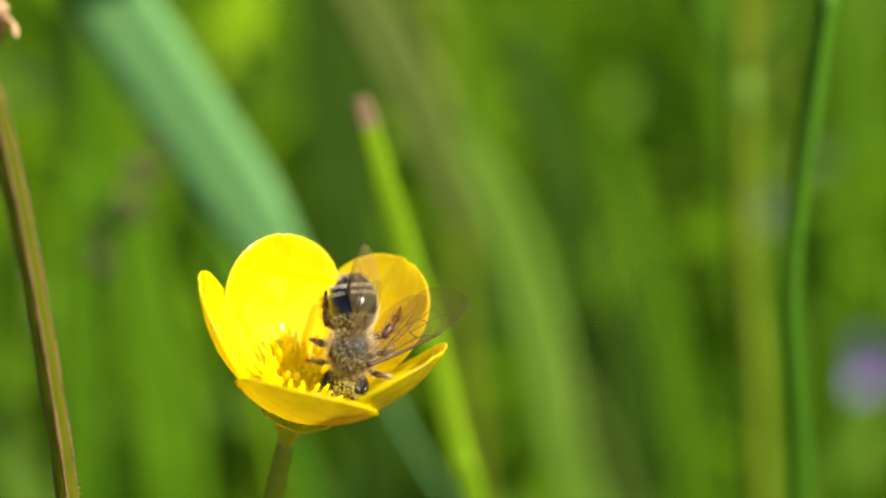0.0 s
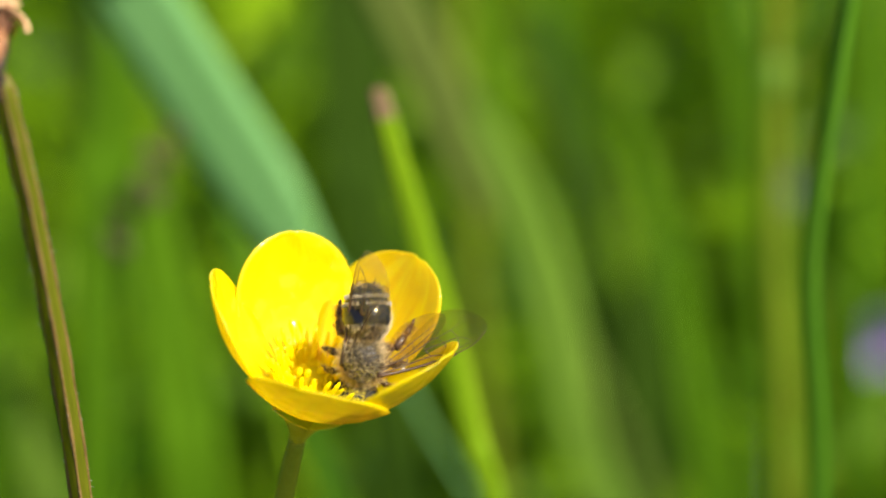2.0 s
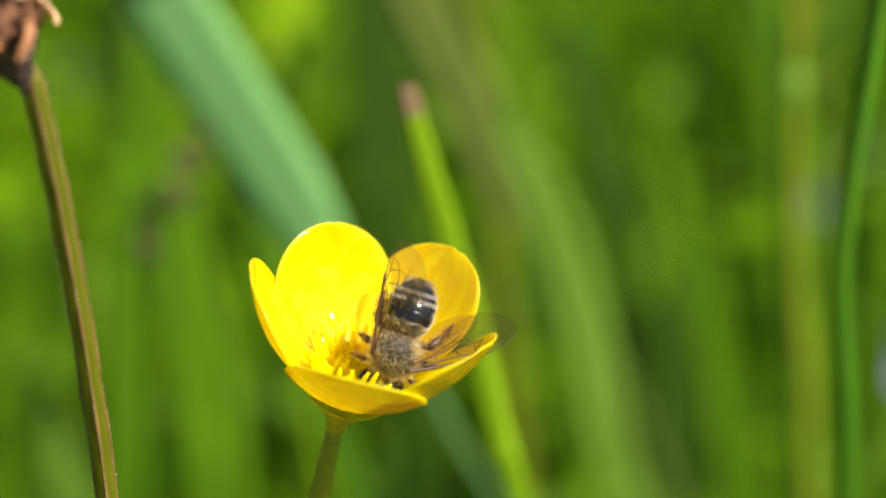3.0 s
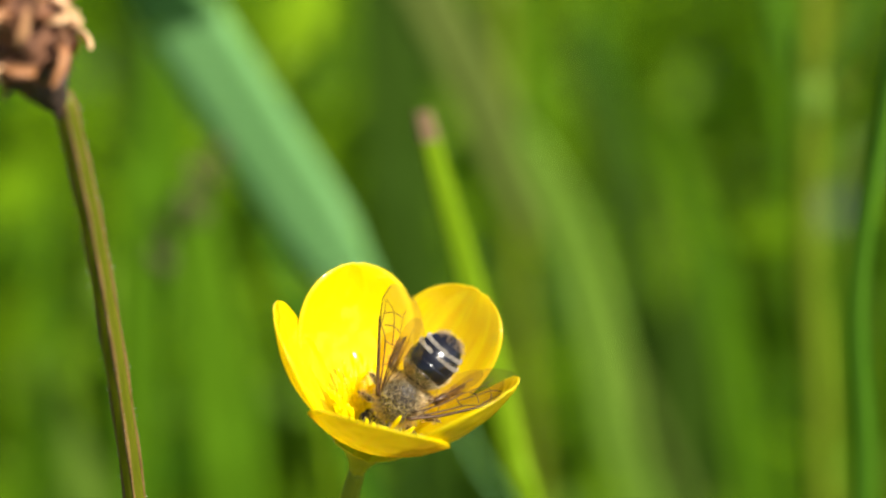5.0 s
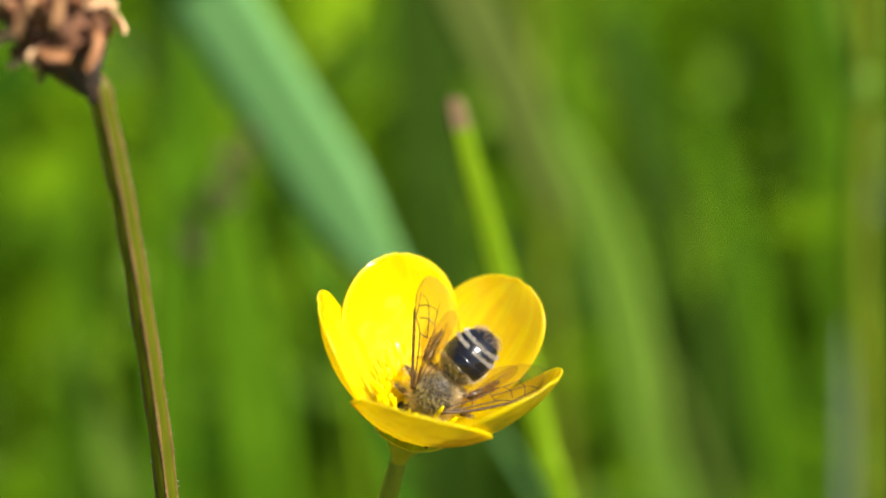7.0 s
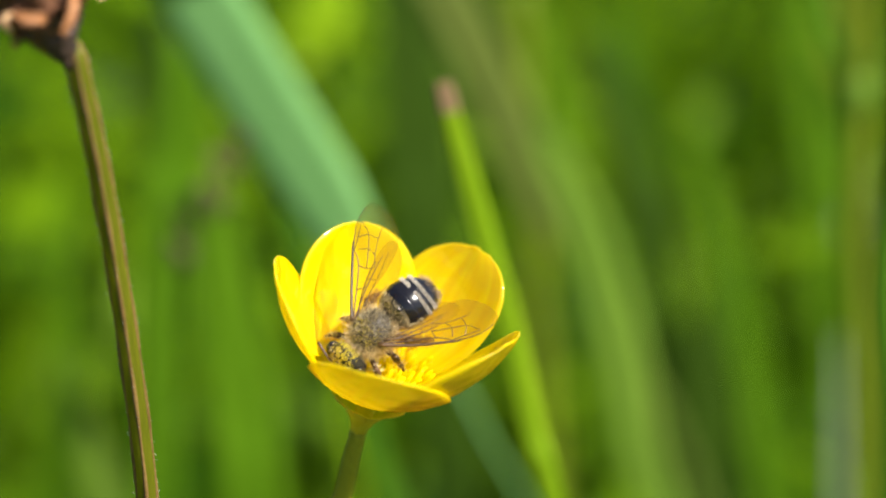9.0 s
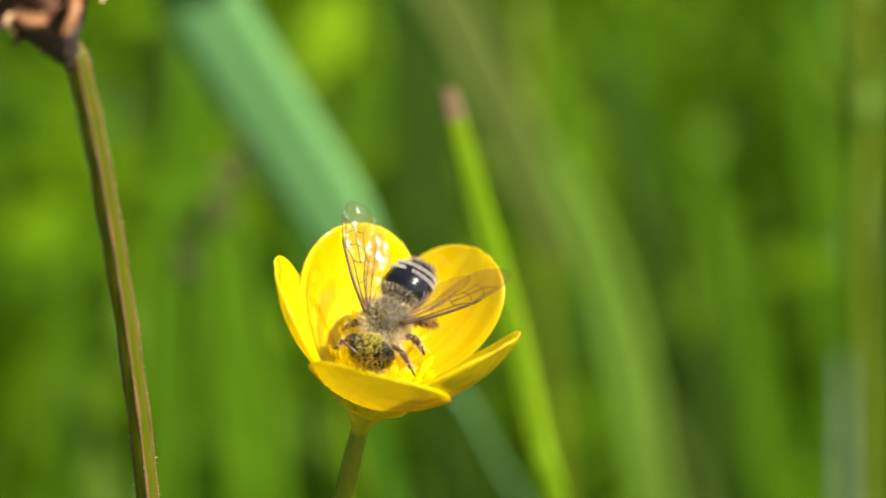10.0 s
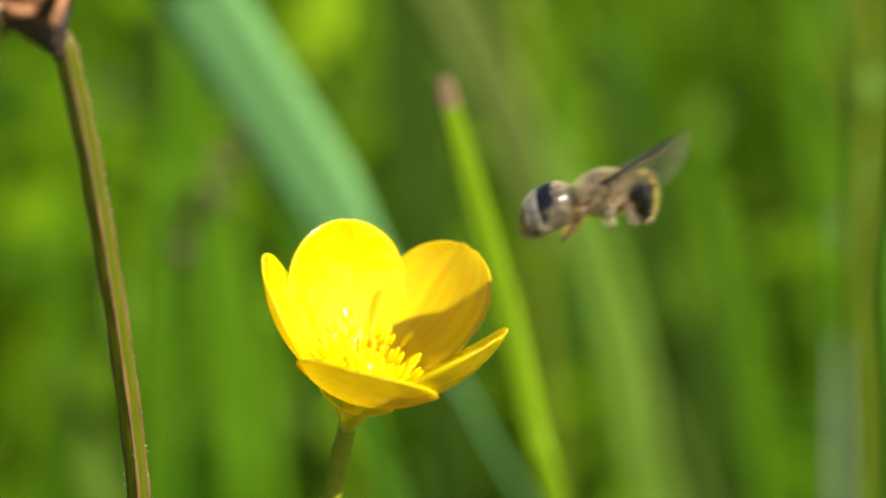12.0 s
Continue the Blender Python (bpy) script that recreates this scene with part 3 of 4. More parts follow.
def petal_mesh(heading, length, half, low, high, bowl, seed):
    """A spoon-shaped petal: it rises from its claw, bowl-shaped across, with a waved rim and a small notch."""
    bm, rows = bmesh.new(), []
    steps, sides = 22, 12
    r, h, last = 1.70, 0.24, 0.0
    rng = random.Random(seed)
    phase = rng.uniform(0, 6)
    for i in range(steps + 1):
        s = 1 - (1 - i / steps) ** 1.6
        up = radians(low + (high - low) * min(1, s * 1.15) ** bowl)
        r += (s - last) * length * math.cos(up)
        h += (s - last) * length * math.sin(up)
        last = s
        if s > 0.6:
            w = half * max(0.03, 1 - ((s - 0.6) / 0.4) ** 2.5) ** 0.5
        else:
            q = s / 0.6
            w = half * (0.32 + 0.68 * (q * q * (3 - 2 * q)) ** 0.8)
        row = []
        for j in range(sides + 1):
            c = 2 * j / sides - 1
            a = heading + c * w / max(r, 3.2)
            rim = max(0.0, s - 0.6) * 2.5 * (w / half) * (0.30 * math.sin(c * 5 + phase) + 0.12 * math.sin(c * 11 + 2 * phase))
            fine = 0.05 * math.sin(c * 16 + phase) * s
            rr, hh = r + 0.8 * rim + fine * w / half, h + rim * 0.4
            row.append(bm.verts.new(Vector((rr * math.cos(a), rr * math.sin(a), hh)) * MM))
        rows.append(row)
    flat = bm.loops.layers.uv.new("flat")
    for i, (a, b) in enumerate(zip(rows, rows[1:])):
        for j in range(sides):
            face = bm.faces.new((a[j], a[j + 1], b[j + 1], b[j]))
            for loop, (u, v) in zip(face.loops, ((j, i), (j + 1, i), (j + 1, i + 1), (j, i + 1))):
                loop[flat].uv = (u / sides + seed, v / steps)
    bmesh.ops.remove_doubles(bm, verts=bm.verts, dist=1e-6)
    bmesh.ops.recalc_face_normals(bm, faces=bm.faces)
    bmesh.ops.solidify(bm, geom=bm.faces[:], thickness=0.00014)
    return bm


# heading in degrees round the cup, length, half width, rise at the claw and at the rim, how late it steepens
PETALS = [(187.5, 13.0, 5.2, 35, 70, 2.0), (116, 12.55, 5.6, 25.9, 77, 1.33), (50.8, 13.1, 4.9, 30.2, 68.0, 1.33), (-36.0, 13.9, 5.9, 28.0, 76.0, 1.33), (266, 11.5, 6.0, 25.0, 65.0, 1.33)]


def buttercup(place, foot, label):
    """A glossy yellow cup of five petals with its stamens, on a thin stem; place is the bottom of the cup."""
    ob = thing("buttercup", (foot[0], foot[1], 0), label, "flower", "buttercups")
    top = Vector(place) - Vector((foot[0], foot[1], 0))
    head = Matrix.Translation(top) @ CUP
    down = -AXIS * 0.0037
    line = spline([Vector((0, 0, -0.002)), Vector((top.x * 0.45, 0.004, top.z * 0.5)), top + Vector((-0.0060, 0.002, -0.028)), top + Vector((-0.0021, 0.0010, -0.0085)), top + down], 40)
    part("stem", tube(bmesh.new(), line, lambda u: (0.00092 - 0.00028 * u), sides=12, ribs=6, depth=0.05), STEM, ob)
    bm = bmesh.new()
    tube(bm, spline([(0, 0, -0.0037), (0, 0, -0.0026), (0, 0, -0.0014), (0, 0, -0.0002)], 14), lambda u: 0.0005 + 0.0006 * u ** 1.5, sides=18)
    bm.transform(head)
    part("receptacle", bm, SEPAL, ob)
    for i, p in enumerate(PETALS):
        bm = petal_mesh(radians(p[0]), *p[1:], 20 + i)
        bm.transform(head)
        part("petal", bm, PETAL_STREAKED if i == 2 else PETAL, ob)
    profile = spline([(0.58, 0, -4.0), (0.78, 0, -3.1), (1.25, 0, -2.1), (1.90, 0, -1.2), (2.65, 0, -0.4), (3.5, 0, 0.35)], 10)
    for i in range(5):
        bm, rows = bmesh.new(), []
        for p in profile:
            rows.append([])
            for j in range(9):
                c = j / 4 - 1
                turn, drop = radians(20 + 72 * i + 40 * c), 0.6 * c * c * max(0, p.x - 1.3)
                r = p.x - drop * 0.55
                rows[-1].append(bm.verts.new(Vector((r * math.cos(turn), r * math.sin(turn), p.z - drop * 0.6)) * MM))
        for p, q in zip(rows, rows[1:]):
            for j in range(8):
                bm.faces.new((p[j], p[j + 1], q[j + 1], q[j]))
        bmesh.ops.recalc_face_normals(bm, faces=bm.faces)
        bmesh.ops.solidify(bm, geom=bm.faces[:], thickness=0.0001)
        bm.transform(head)
        part("sepal", bm, SEPAL, ob)
    bm = bmesh.new()
    rng = random.Random(8)
    ball(bm, (0, 0, 0.0016), (0.0016, 0.0016, 0.0016))
    for place_n, normal in on_ball((0, 0, 0.0016), (0.0016, 0.0016, 0.0016), 40, rng, lambda n: n.z > -0.2):
        ball(bm, place_n + normal * 0.0001, (0.00032, 0.00032, 0.00045), 6, 5)
    bm.transform(head)
    part("flower_centre", bm, STAMEN, ob, "knobbly yellow flower centre")
    for i in range(84):
        a, ring = i * 2.39996, 0.0012 + 0.0013 * ((i * 7) % 10) / 10
        out = Vector((math.cos(a), math.sin(a), 0))
        flare = rng.uniform(0.0002, 0.0016)
        lift = 0.0007 + 0.75 * max(0, ring + flare - 0.0017) + rng.uniform(0.0004, 0.0016)
        foot_s, tip_s = out * min(ring, 0.0020) + Vector((0, 0, 0.0006)), out * (ring + flare) + Vector((0, 0, lift))
        bm = tube(bmesh.new(), spline([foot_s, (foot_s + tip_s) / 2 - out * 0.0002, tip_s], 5), lambda u: 0.00009, sides=5)
        way = ((tip_s - foot_s).normalized() + Vector((rng.gauss(0, 0.25), rng.gauss(0, 0.25), 0.1))).normalized()
        tube(bm, [tip_s + way * 0.0015 * v for v in (0, 0.3, 0.7, 1)], lambda u: 0.00019 - 0.00010 * abs(2 * u - 1) ** 2, sides=6)
        bm.transform(head)
        part("stamen", bm, STAMEN, ob)
    return ob


flower = buttercup((-0.00022, 0.00047, 0.30117), (-0.045, 0.004), "glossy yellow buttercup with five cupped petals on a thin stem")
side_flower = buttercup((-0.044, 0.010, 0.305), (-0.085, 0.014), "glossy yellow buttercup beside the dry plantain")


# ---- ribwort plantain gone to seed ----
def plantain(attach, foot):
    """attach is where the stem meets the head; the head leans off it to one side."""
    ob = thing("plantain", (foot[0], foot[1], 0), "ribwort plantain with a dry brown seed head on a ribbed stem", "plant")
    top = Vector(attach) - Vector((foot[0], foot[1], 0))
    line = spline([Vector((0, 0, -0.002)), Vector((top.x * 0.35, 0.002, top.z * 0.5)), top + Vector((0.0047, 0, -0.060)), top + Vector((0.0037, 0, -0.0316)), top + Vector((0.0022, 0, -0.012)), top + Vector((0.0006, 0, 0.0004))], 60)
    def thick(u):
        return (0.00080 - 0.00006 * u) * (1 - 0.45 * max(0, u - 0.985) / 0.015)
    stem = part("stem", tube(bmesh.new(), line, thick, sides=20, ribs=5, depth=0.05), PLANTAIN_STEM, ob)
    rng = random.Random(12)
    bm_hair, roots = bmesh.new(), []
    for k in range(5):
        a = radians(-84 + 72 * k)
        way = Vector((math.cos(a), math.sin(a), 0))
        wob = [0.00003 * noise.noise(Vector((i * 0.8, k * 3.0, 0))) for i in range(60)]
        ridge = [p + way * (thick(i / 59) * 0.98 + wob[i]) for i, p in enumerate(line)]
        part("rib", tube(bmesh.new(), ridge, lambda u: 0.00015 * (1 + 0.3 * math.sin(90 * u + k)), sides=6), PLANTAIN_RIB, stem, "brown raised stem rib")
        for i in range(18, 59):
            for _ in range(3):
                roots.append((ridge[i].lerp(ridge[i + 1], rng.random()) + way * 0.0001, (way + Vector((0, 0, rng.uniform(-0.2, 0.8)))).normalized()))
    strands(bm_hair, roots, 0.00030, 0.000035, rng)
    tagged(part("stem_hair", bm_hair, FUR_PALE, stem, "short white stem hairs"), kind="stuff")
    lean = Vector((-0.38, -0.05, 1)).normalized()
    turn = lean.to_track_quat("Z", "Y").to_matrix().to_4x4()
    at = Matrix.Translation(top + Vector((0.0003, -0.0003, -0.0011))) @ turn

    def girth(z):
        """The head's radius: a cone that widens from its base to a blunt oval, millimetres."""
        return 0.55 + 3.2 * min(1.0, z / 4.4) ** 1.1 * math.sqrt(max(0.02, 1 - (max(0.0, z - 7.0) / 9.0) ** 2))
    for name, stops, mat, label in (("seed_head", (2.6, 3.2, 4.6, 7, 10, 13, 15, 15.8), HEAD_CORE, "dry brown seed head"), ("head_base", (-0.2, 0.3, 0.9, 1.7, 2.6), HEAD_DARK, "blackish base of the seed head")):
        bm = bmesh.new()
        tube(bm, [Vector((0, 0, z * MM)) for z in stops], lambda u: 0.82 * MM * girth(max(0.0, stops[round(u * (len(stops) - 1))])), sides=24)
        for v in bm.verts:
            v.co += v.co.normalized() * 0.0003 * noise.noise(v.co * 1200)
        bm.transform(at)
        part(name, bm, mat, ob, label)

    def scale(z, a, reach, wide, up, mat, name, label=""):
        """A dry scale that hugs the head and turns its tip out."""
        out, round_ = Vector((math.cos(a), math.sin(a), 0)), Vector((-math.sin(a), math.cos(a), 0))
        p = out * girth(z) * 0.86 + Vector((0, 0, z))
        sway = round_ * rng.uniform(-0.5, 0.5)
        tip = p + out * reach + Vector((0, 0, up)) + sway
        bm = ribbon(bmesh.new(), [q * MM for q in spline([p - out * 0.3, p + out * reach * 0.45 + Vector((0, 0, up * 0.35)), p + out * reach * 0.8 + Vector((0, 0, up * 0.75)) + sway * 0.5, tip], 7)],
                    lambda u: wide * MM * math.sin(math.pi * (0.22 + 0.74 * u)) + 0.00005, fold=rng.uniform(0.2, 0.6), facing=(-out + Vector((0, 0, 0.3))), thick=0.00009)
        bm.transform(at)
        return part(name, bm, mat, ob, label)

    for i in range(44):
        scale(0.1 + 2.9 * i / 44, i * 2.4, rng.uniform(0.35, 0.7), rng.uniform(1.0, 1.7), rng.uniform(0.8, 1.5), HEAD_DARK, "dark_bract", "blackish scale at the base of the head")
    for i in range(190):
        z = 2.9 + 11.9 * i / 190
        scale(z, i * 2.39996 + rng.uniform(-0.4, 0.4), rng.uniform(0.3, 1.1), rng.uniform(0.7, 1.4), rng.uniform(-0.3, 1.5), (HEAD_CORE, HEAD_CORE, BRACT_RUST)[rng.randrange(3)], "bract")
    # rolled straw-coloured petals that hang out of the head
    for i in range(46):
        a, z = i * 2.39996 + rng.uniform(-0.5, 0.5), 4.3 + 10.3 * i / 46
        out, round_ = Vector((math.cos(a), math.sin(a), 0)), Vector((-math.sin(a), math.cos(a), 0))
        p = out * girth(z) * 0.84 + Vector((0, 0, z))
        long, turn_a, arch = rng.uniform(1.3, 3.0), rng.uniform(-1.5, 1.5), rng.uniform(0.3, 0.9)
        way = round_ * math.sin(turn_a) - Vector((0, 0, math.cos(turn_a))) * rng.choice((1, 1, -1))
        hook = round_ * rng.uniform(-0.5, 0.5)
        pts = [p, p + out * arch + way * long * 0.22, p + out * arch * 1.15 + way * long * 0.62 + hook * 0.5, p + out * arch * rng.uniform(0.2, 1.2) + way * long + hook]
        wide = rng.uniform(0.45, 0.8)
        bm = ribbon(bmesh.new(), [q * MM for q in spline(pts, 12)], lambda u: wide * MM * math.sin(math.pi * (0.18 + 0.76 * u)) ** 0.7, fold=rng.uniform(0.5, 1.0), thick=0.00014, facing=out, twist=rng.uniform(-0.9, 0.9))
        bm.transform(at)
        part("dry_petal", bm, BRACT, ob, "curled straw-coloured dry petal")
    return ob


dry_plantain = plantain((-0.02110, -0.00600, 0.32985), (0.004, -0.006))


# ---- the bee ----
def bee_body():
    """A small solitary bee; its own space: x to its right, y to its head, z to its back; millimetres."""
    rng = random.Random(31)
    ob = thing("bee", (0, 0, 0), "fuzzy grey-brown bee with white-banded black abdomen, dusted with pollen", "bee")

    def piece(name, bm, mat, parent=ob, label=""):
        bm.transform(Matrix.Scale(MM, 4))
        return part(name, bm, mat, parent, label)

    # thorax
    bm = bmesh.new()
    ball(bm, (0, 0, 0), (1.55, 1.85, 1.5), 24, 16)
    thorax = piece("thorax", bm, THORAX_SKIN, ob, "dark thorax under grey-brown fur")
    bm = bmesh.new()
    strands(bm, on_ball((0, 0, 0), (1.55, 1.85, 1.5), 2800, rng, lambda n: n.z > 0.3), 0.36, 0.034, rng, Vector((0, -0.3, 0)), 0.4)
    tagged(piece("back_fur", bm, FUR_GREY, thorax, "short grey-brown fur"), kind="stuff")
    bm = bmesh.new()
    strands(bm, on_ball((0, 0, 0), (1.55, 1.85, 1.5), 4200, rng, lambda n: n.z < 0.5), 0.75, 0.028, rng, Vector((0, 0, 0.1)), 0.4)
    tagged(piece("side_fur", bm, FUR, thorax, "long buff fur on the flanks"), kind="stuff")
    bm = bmesh.new()
    for p, n in on_ball((0, 0, 0), (1.75, 2.05, 1.7), 260, rng, lambda n: n.z > 0.0 and n.y > -0.1 and noise.noise(n * 2.7) > -0.1):
        grain(bm, p, rng.uniform(0.025, 0.05))
    tagged(piece("pollen", bm, POLLEN, thorax, "yellow pollen grains"), kind="stuff")

    # abdomen: six plates on one egg-shaped, down-curved body
    def axis_at(u):
        bend = radians(-4 + 18 * u)
        return Vector((0, -1.45 - 4.7 * u * (1 - 0.04 * u), 0.05 + 0.40 * u - 0.75 * u ** 2)), bend

    def girth(u):
        q = (0.42 - u) / 0.47 if u < 0.42 else (u - 0.42) / 0.595
        return 1.85 * math.sqrt(max(0.0, 1 - q * q))

    def skin(u, a, lift=0.0):
        p, bend = axis_at(u)
        r = girth(u) + lift
        up = Vector((0, math.sin(bend), math.cos(bend)))
        return p + Vector((1, 0, 0)) * r * math.cos(a) + up * r * 0.92 * math.sin(a)

    edges = (0.0, 0.20, 0.42, 0.60, 0.75, 0.89, 1.0)
    for i in range(6):
        bm, loops = bmesh.new(), []
        for j in range(9):
            u = min(1.0, edges[i] + (edges[i + 1] - edges[i]) * j / 8 * 1.04)
            loops.append([bm.verts.new(skin(u, 2 * math.pi * k / 36, 0.035 * j / 8 - 0.015)) for k in range(36)])
        for p, q in zip(loops, loops[1:]):
            for k in range(36):
                bm.faces.new((p[k], p[(k + 1) % 36], q[(k + 1) % 36], q[k]))
        bm.faces.new(list(reversed(loops[0])))
        if i < 5:
            bm.faces.new(loops[-1])
        else:
            end = bm.verts.new(axis_at(1.03)[0])
            for k in range(36):
                bm.faces.new((loops[-1][k], loops[-1][(k + 1) % 36], end))
        bmesh.ops.recalc_face_normals(bm, faces=bm.faces)
        plate = piece("abdomen_plate", bm, CUTICLE)
        roots, fuzz = [], []
        for _ in range(1000):
            a = rng.uniform(-0.6, math.pi + 0.6)
            if i in (2, 3):
                if abs(a - math.pi / 2) < (0.14, 0.0)[i - 2]:
                    continue
                u = edges[i + 1] + rng.uniform(-0.035, 0.01)
                roots.append((skin(u, a), Vector((math.cos(a) * 0.35, -0.9, math.sin(a) * 0.35)).normalized()))
        for _ in range((1700, 300, 300, 300, 360, 520)[i]):
            a, u = (rng.uniform(0, 2 * math.pi) if i in (0, 5) else rng.uniform(math.pi * (0.9 if i < 2 else 1.1), math.pi * (2.1 if i < 2 else 1.9))), min(0.99, edges[i] + (edges[i + 1] - edges[i]) * rng.random())
            fuzz.append((skin(u, a), Vector((math.cos(a), -0.6, math.sin(a))).normalized()))
        if roots:
            hair = bmesh.new()
            strands(hair, roots, 0.27, 0.032, rng, Vector((0, -0.3, 0)), 0.22, 0.2)
            tagged(piece("hair_band", hair, FUR_PALE, plate, "whitish hair band"), kind="stuff")
        hair = bmesh.new()
        strands(hair, fuzz, 0.34 if i < 1 else 0.40, 0.02, rng, Vector((0, -0.4, 0)), 0.3)
        tagged(piece("fuzz", hair, FUR if i < 3 else FUR_TIP, plate, "thin buff hairs"), kind="stuff")

    # head
    tilt = Matrix.Rotation(radians(-4), 4, "X")
    centre = Vector((0, 2.7, -0.7))

    def face_shape(p):
        p.x *= 1 - 0.36 * max(0, -p.z)
        return p
    bm = bmesh.new()
    ball(bm, centre, (1.70, 0.98, 1.95), 24, 16, tilt, face_shape)
    head = piece("head", bm, HEAD_SKIN, ob, "black head dusted with yellow pollen")
    for s in (-1, 1):
        bm = bmesh.new()
        ball(bm, centre + tilt.to_3x3() @ Vector((s * 1.40, 0.12, 0.12)), (0.40, 0.60, 1.12), 16, 12, tilt @ Matrix.Rotation(radians(s * 9), 4, "Y"))
        piece("eye", bm, EYE, head, "glossy black oval eye")
        bm = bmesh.new()
        root = centre + tilt.to_3x3() @ Vector((s * 0.32, 0.80, 0.55))
        line = spline([root, root + Vector((s * 0.40, 0.20, 0.30)), root + Vector((s * 0.95, 0.12, 0.60)), root + Vector((s * 1.9, -0.10, 0.85))], 14)
        tube(bm, line, lambda u: 0.07 + 0.035 * min(1, u * 3), 8)
        piece("antenna", bm, LEG, head, "dark jointed antenna")
        bm = bmesh.new()
        jaw = centre + tilt.to_3x3() @ Vector((s * 0.5, 0.3, -1.6))
        tube(bm, spline([jaw, jaw + Vector((s * 0.05, 0.2, -0.3)), jaw + Vector((-s * 0.35, 0.3, -0.45))], 7), lambda u: 0.2 * (1 - 0.6 * u), 8)
        piece("mandible", bm, LEG, head)
    bm = bmesh.new()
    for p, n in on_ball(centre, (1.70, 1.05, 1.95), 1250, rng, lambda n: (n.y > 0.15 or n.z > 0.35) and abs(n.x) < 0.62 and noise.noise(n * 9.0) > 1.1 * abs(n.x) - 0.38, tilt):
        grain(bm, p + n * 0.05, rng.uniform(0.028, 0.06))
    tagged(piece("pollen", bm, POLLEN, head, "thick yellow pollen on the face"), kind="stuff")
    bm = bmesh.new()
    strands(bm, on_ball(centre, (1.68, 1.02, 1.93), 420, rng, lambda n: abs(n.x) < 0.75, tilt), 0.38, 0.035, rng)
    tagged(piece("face_fur", bm, FUR, head, "buff hairs on the face"), kind="stuff")

    # legs
    plans = (
        ("front_leg", ((0.8, 1.2, -1.0), (1.9, 1.7, -0.7), (2.6, 2.0, -1.4), (3.0, 2.2, -1.9), (3.3, 2.4, -2.2)), (0.20, 0.22, 0.14, 0.09), 0.4),
        ("middle_leg", ((1.1, 0.1, -1.1), (2.2, 0.1, -0.8), (2.7, 0.1, -1.5), (3.0, 0.1, -2.0), (3.15, 0.2, -2.35)), (0.25, 0.26, 0.18, 0.10), 0.42),
        ("hind_leg", ((0.9, -1.1, -0.9), (2.1, -1.3, -0.6), (2.6, -2.2, -1.6), (2.8, -2.8, -2.3), (2.9, -3.2, -2.8)), (0.25, 0.31, 0.22, 0.12), 0.5),
    )
    for name, joints, thick, fluff in plans:
        for s in (-1, 1):
            if name == "middle_leg" and s > 0:  # stretched out to the side
                joints = ((1.1, 0.1, -1.1), (2.2, 0.3, -0.8), (2.8, 0.4, -1.4), (3.2, 0.5, -1.8), (3.4, 0.6, -2.1))
            pts = [Vector((s * x, yy, zz)) for x, yy, zz in joints]
            bm, hair_roots = bmesh.new(), []
            for k in range(4):
                a, b = pts[k], pts[k + 1]
                tube(bm, [a.lerp(b, u / 5) for u in range(6)], lambda u, k=k: thick[k] * (0.62 + 0.55 * math.sin(math.pi * min(1, 0.15 + u * 0.85))), 9)
                if k < 3:
                    along = (b - a).normalized()
                    for _ in range(190 if name == "hind_leg" else 50):
                        q = Vector([rng.gauss(0, 1) for _ in range(3)])
                        q = (q - along * q.dot(along)).normalized()
                        hair_roots.append((a.lerp(b, rng.random()) + q * thick[k] * 0.8, q))
            limb = piece(name, bm, LEG, ob, "dark brown segmented leg")
            hair = bmesh.new()
            strands(hair, hair_roots, fluff, 0.035, rng, Vector((0, -0.2, -0.3)))
            tagged(piece("leg_hair", hair, FUR_ORANGE if name == "hind_leg" else FUR, limb, "orange-buff leg brush"), kind="stuff")
    return ob


def camber(x):
    """The wing bows down slightly towards its hinge."""
    return 0.022 * (max(0.0, 7.0 - x) ** 2 - 7.0 ** 2)


def wing_part(owner, name, side, outline, veins, label):
    """A wing from its hinge outwards (millimetres): a thin film, a stout leading vein and fine inner veins."""
    bm = bmesh.new()
    rim = spline([Vector((x, y, 0)) for x, y in outline], 40)
    top = []
    for p in rim:
        ripple = 0.10 * noise.noise(Vector((p.x * 0.6, p.y * 0.8, side * 2.0)))
        top.append(bm.verts.new(Vector((side * p.x, p.y, ripple + camber(p.x))) * MM))
    half = len(top) // 2
    for i in range(half - 1):
        a, b, c, d = top[i], top[i + 1], top[len(top) - 2 - i], top[len(top) - 1 - i]
        quad = [v for j, v in enumerate((a, b, c, d)) if v not in (a, b, c, d)[:j]]
        if len(quad) > 2:
            bm.faces.new(quad)
    bmesh.ops.subdivide_edges(bm, edges=bm.edges[:], cuts=2, use_grid_fill=True)
    wing = part(name, bm, WING, owner, label)
    wing.visible_shadow = True
    for pts, thick in veins:
        bm = bmesh.new()
        line = spline([Vector((side * x, y, 0.02 + camber(x))) * MM for x, y in pts], 5 * len(pts))
        tube(bm, line, lambda u, thick=thick: thick * 1.25 * MM * (1 - 0.45 * u), 5)
        part("vein", bm, VEIN, wing)
    return wing


